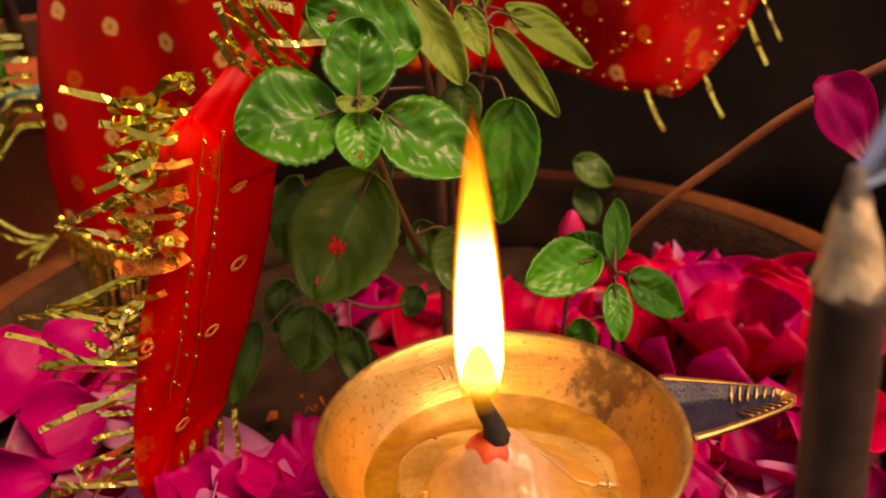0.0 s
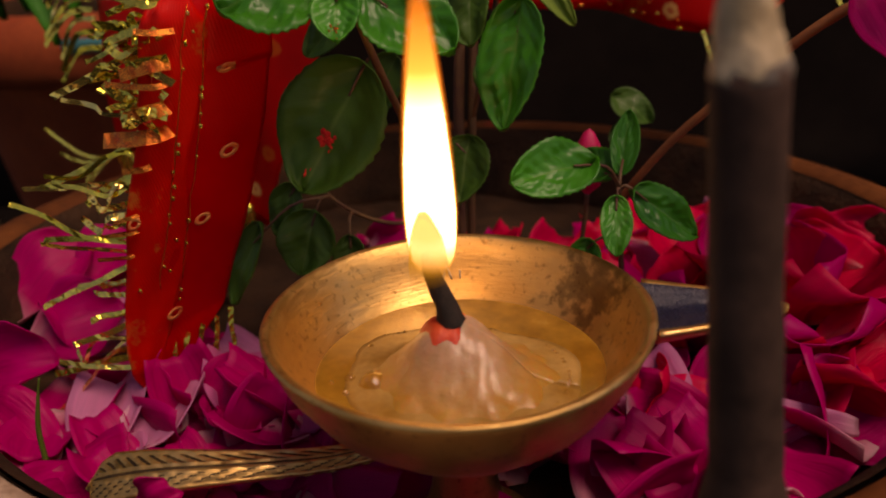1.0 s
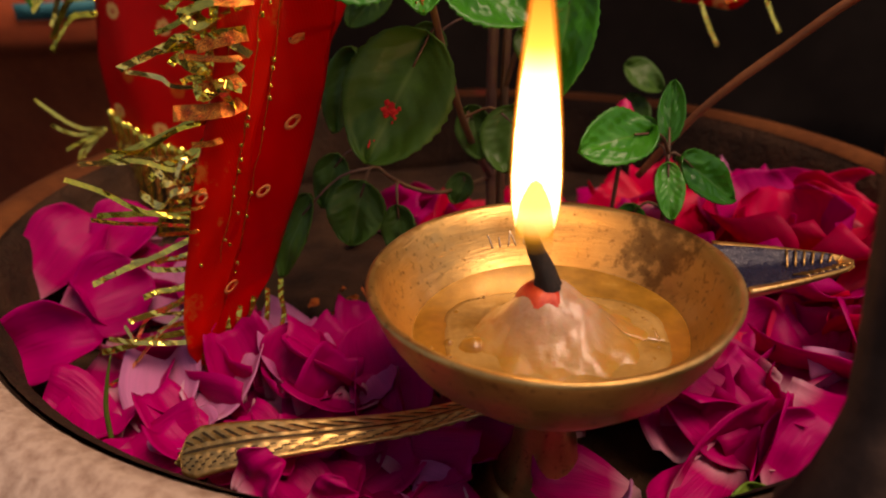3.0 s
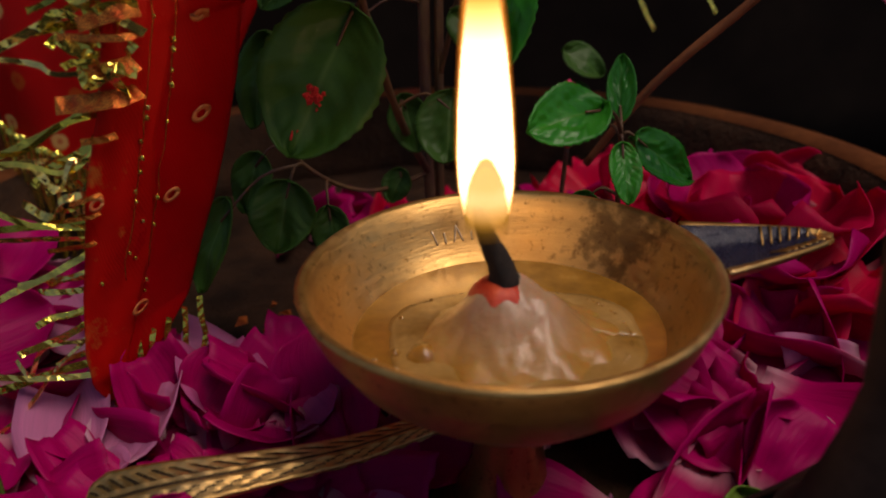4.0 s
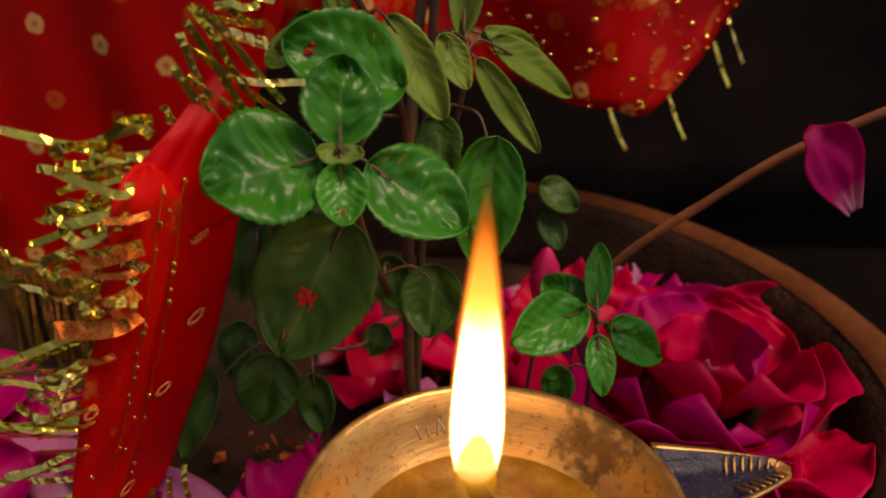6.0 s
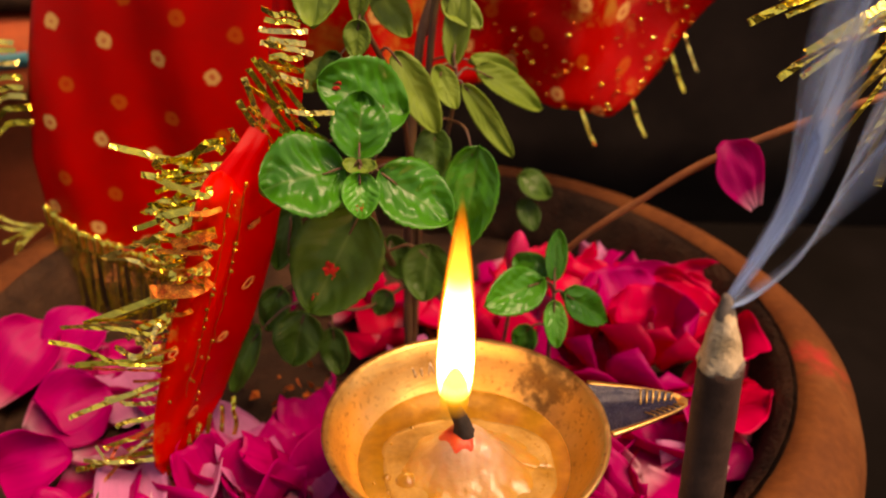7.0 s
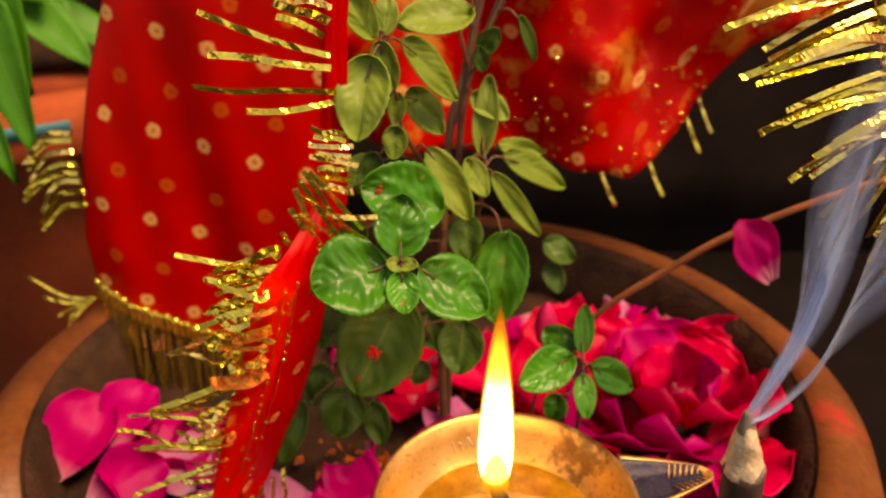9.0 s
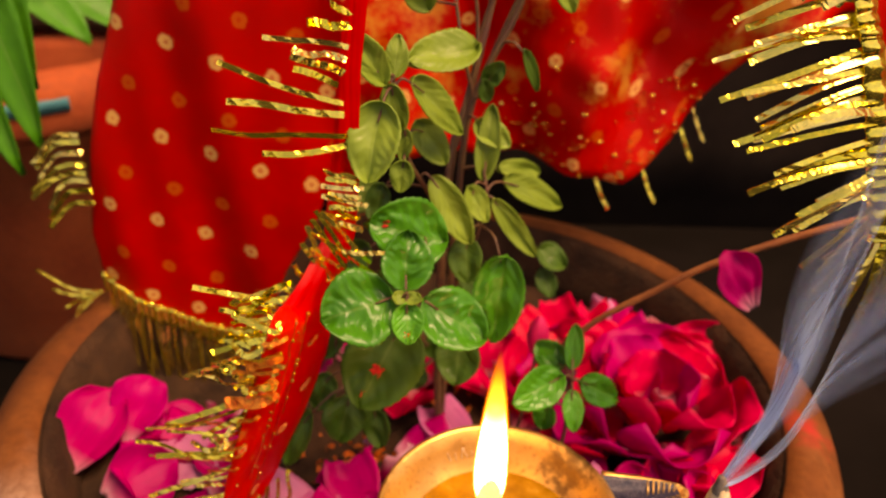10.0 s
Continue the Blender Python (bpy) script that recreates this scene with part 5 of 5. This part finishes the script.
# crimson petals strewn behind the lamp
for x, y, turn in ((-2.6, 8.6, 30), (-1.6, 9.4, -50), (-0.4, 8.2, 75), (0.4, 9.8, 10), (1.3, 8.8, -25), (2.2, 10.4, 55), (0.9, 7.4, 120), (-2.2, 7.4, 160), (3.2, 11.4, 15), (-3.4, 9.6, -80), (1.8, 7.0, -60)):
    lay(random.choice(PETALS[petal_red]), (x, y, bed(x, y) + 0.5), random.uniform(15, 50), random.uniform(-25, 25), turn, 1.05, "crimson rose petal on the soil behind the lamp")
bud = thing("rose_bud", (1.3, 6.0, -0.6), "small closed magenta rose bud behind the seedling", "flower bud")
part("bud", lathe("bud", [(0.02, -0.35), (0.28, -0.1), (0.36, 0.25), (0.28, 0.7), (0.12, 1.0), (0.01, 1.08)], 16, bud_mat, (1.42, 6.0), 0.25, 3.0), bud)
part("stalk", tube("stalk", [(1.42, 6.0, -0.3), (1.3, 6.1, -1.8), (1.1, 6.2, -4.0)], [0.05, 0.05], 8, stem_mat), bud)
petal((2.6, -1.3, -3.5), (3.5, -1.0, -3.1), 0.8, leaf_pale, "dry grey-green leaf scrap among the petals", name="leaf_scrap", group="")
single("grass_blade", tube("grass_blade", [(-7.7, -0.5, -4.0), (-7.62, -0.52, -2.9), (-7.45, -0.5, -2.2), (-7.25, -0.5, -1.65)], [0.05, 0.045, 0.01], 6, leaf_pale), "single thin green grass blade at the pot rim", "grass")


def crumb_heap(cx, cy, spread, many, label):
    """A pinch of loose marigold bits, joined."""
    verts, faces = [], []
    for _ in range(many):
        x, y = random.gauss(cx, spread), random.gauss(cy, spread)
        c = Vector((x, y, bed(x, y) + random.uniform(0.05, 0.5)))
        e = [Vector((random.gauss(0, 1), random.gauss(0, 1), random.gauss(0, 1))).normalized() * random.uniform(0.08, 0.24) for _ in range(3)]
        k = len(verts)
        verts += [c + e[0], c + e[1], c + e[2], c - e[0] * 0.6, c - e[1] * 0.5]
        faces += [(k, k + 1, k + 2), (k, k + 3, k + 1), (k + 1, k + 3, k + 4), (k + 2, k + 4, k), (k + 1, k + 4, k + 2), (k, k + 4, k + 3)]
    return single("marigold_crumbs", mesh_of("crumbs", verts, faces, None, marigold, False), label, "petal scraps", kind="stuff")


crumb_heap(-3.9, 4.9, 0.6, 90, "loose orange marigold scraps on the soil")
crumb_heap(-4.6, 3.4, 0.5, 50, "orange marigold scraps below the red cloth")
crumb_heap(0.4, 8.5, 1.2, 50, "scattered orange marigold scraps behind the lamp")

# ---- plant behind, upper edge ----
shrub = thing("garden_plant", (-26, 27, -1), "broad-leaved green garden plant in the pot behind", "plant")
part("stem", tube("stem", [(-27, 31, -1.5), (-26.5, 29, 5), (-26, 27, 11)], [0.5, 0.4, 0.25], 8, stem_mat), shrub)
for i in range(26):
    a = i * 2.4
    base = Vector((-26 + 1.5 * math.cos(a), 27 + 1.2 * math.sin(a), 6.5 + 6 * (i / 26)))
    tip = base + Vector((math.cos(a) * random.uniform(4, 8), -abs(math.sin(a)) * random.uniform(2, 6), random.uniform(-4.0, 0.5)))
    d, size = (tip - base).normalized(), (tip - base).length
    side = d.cross(Vector((0, -0.5, 0.85))).normalized()
    wide = random.uniform(1.8, 3.2)
    part("leaf", sheet("leaf", lambda u, v: base + d * (v * size) + side * ((u - 0.5) * wide * math.sin(math.pi * min(0.04 + v * 0.95, 1)) ** 0.7) + Vector((0, 0, 0.5 * wide * (u - 0.5) ** 2 - 0.12 * size * v * v)), 6, 12, 0.04, broad_green), shrub)

for x, y, r in ((-1.12, -0.68, 0.22), (-1.0, -0.62, 0.10), (-1.5, -0.6, 0.08), (-1.45, -0.95, 0.05), (0.95, -1.45, 0.05), (1.05, -1.35, 0.04), (0.85, -1.55, 0.035), (-0.8, -0.75, 0.06), (-1.75, -0.75, 0.04), (1.2, -0.6, 0.05), (1.3, -0.3, 0.04), (-1.1, 0.8, 0.04), (-1.5, 0.3, 0.05), (1.45, 0.2, 0.035), *((1.62 * math.cos(q), 1.38 * math.sin(q) - 0.2, 0.022 + 0.022 * abs(math.sin(q * 37))) for q in np.linspace(-0.5, 0.75, 22))):
    part("bubble", lathe("bubble", [(0.01, -0.93 + r * 0.8), (r * 0.6, -0.93 + r * 0.62), (r, -0.93 + r * 0.1), (r * 1.05, -0.95), (r * 0.8, -0.97)], 16, ghee_mat, (x, y)), ghee_lamp, "tiny froth bubble")


# ---- spiky plant at the far side ----
fern = thing("fern_plant", (-25, 16, -17.4), "bright green fern with spiky drooping leaflets beside the pot", "plant")
part("stem", tube("stem", [(-25, 16, -17.5), (-25.5, 15.6, -4), (-26, 15, 6), (-24, 14.5, 10), (-17, 14, 11)], [0.5, 0.45, 0.35, 0.25, 0.1], 8, stem_mat), fern)
for i in range(46):
    k = (i % 23) / 23
    base = Vector((-32 + 15.5 * k + random.uniform(-0.3, 0.3), 15 - 1.5 * (i // 23) + random.uniform(-0.4, 0.4), 7.0 + 2.4 * k - 1.0 * (i // 23)))
    tip = base + Vector((random.uniform(1.2, 2.6), random.uniform(-1.6, -0.4), -random.uniform(4.2, 6.2)))
    d, size = (tip - base).normalized(), (tip - base).length
    side = d.cross(Vector((0.2, -0.9, 0.4))).normalized()
    wide = random.uniform(1.8, 2.6)
    part("leaflet", sheet("leaflet", lambda u, v: base + d * (v * size) + side * ((u - 0.5) * wide * (1 - v ** 1.6) ** 0.8 * min(1, 0.35 + v * 3)) + Vector((0, -0.5 * wide * (u - 0.5) ** 2, 0.6 * math.sin(3 * v))), 6, 10, 0.04, broad_green), fern)

# beads of melted ghee running down the cotton
for k in range(26):
    u, v = random.gauss(0.93, 0.035), 0.25 + 0.6 * random.random()
    c, r = Vector(mound(u % 1.0, v)), random.uniform(0.018, 0.045)
    part("ghee_bead", lathe("ghee_bead", [(0.002, c.z + r), (r * 0.75, c.z + r * 0.7), (r, c.z), (r * 0.7, c.z - r * 0.6)], 10, bead_mat, (c.x, c.y)), wick, "shiny bead of melted ghee")

# worn stamp on the bowl's inner wall
for k, (tall, slant) in enumerate(((0.22, 0.02), (0.16, 0.0), (0.24, -0.03), (0.20, 0.03), (0.13, 0.0))):
    a = math.radians(117 - 3.6 * k)
    foot_z = -0.64
    ends = []
    for z, da in ((foot_z, 0.0), (foot_z + tall, slant)):
        r = float(np.interp(z, (-0.80, -0.36, 0.0), (2.25, 2.5, 2.62))) - 0.012
        ends.append(Vector((r * math.cos(a + da), r * math.sin(a + da), z)))
    part("stamp_bar", tube("stamp_bar", [ends[0], ends[0].lerp(ends[1], 0.5), ends[1]], [0.018, 0.018], 5, stamp_mat, 2), lamp, "worn pale stamped mark")
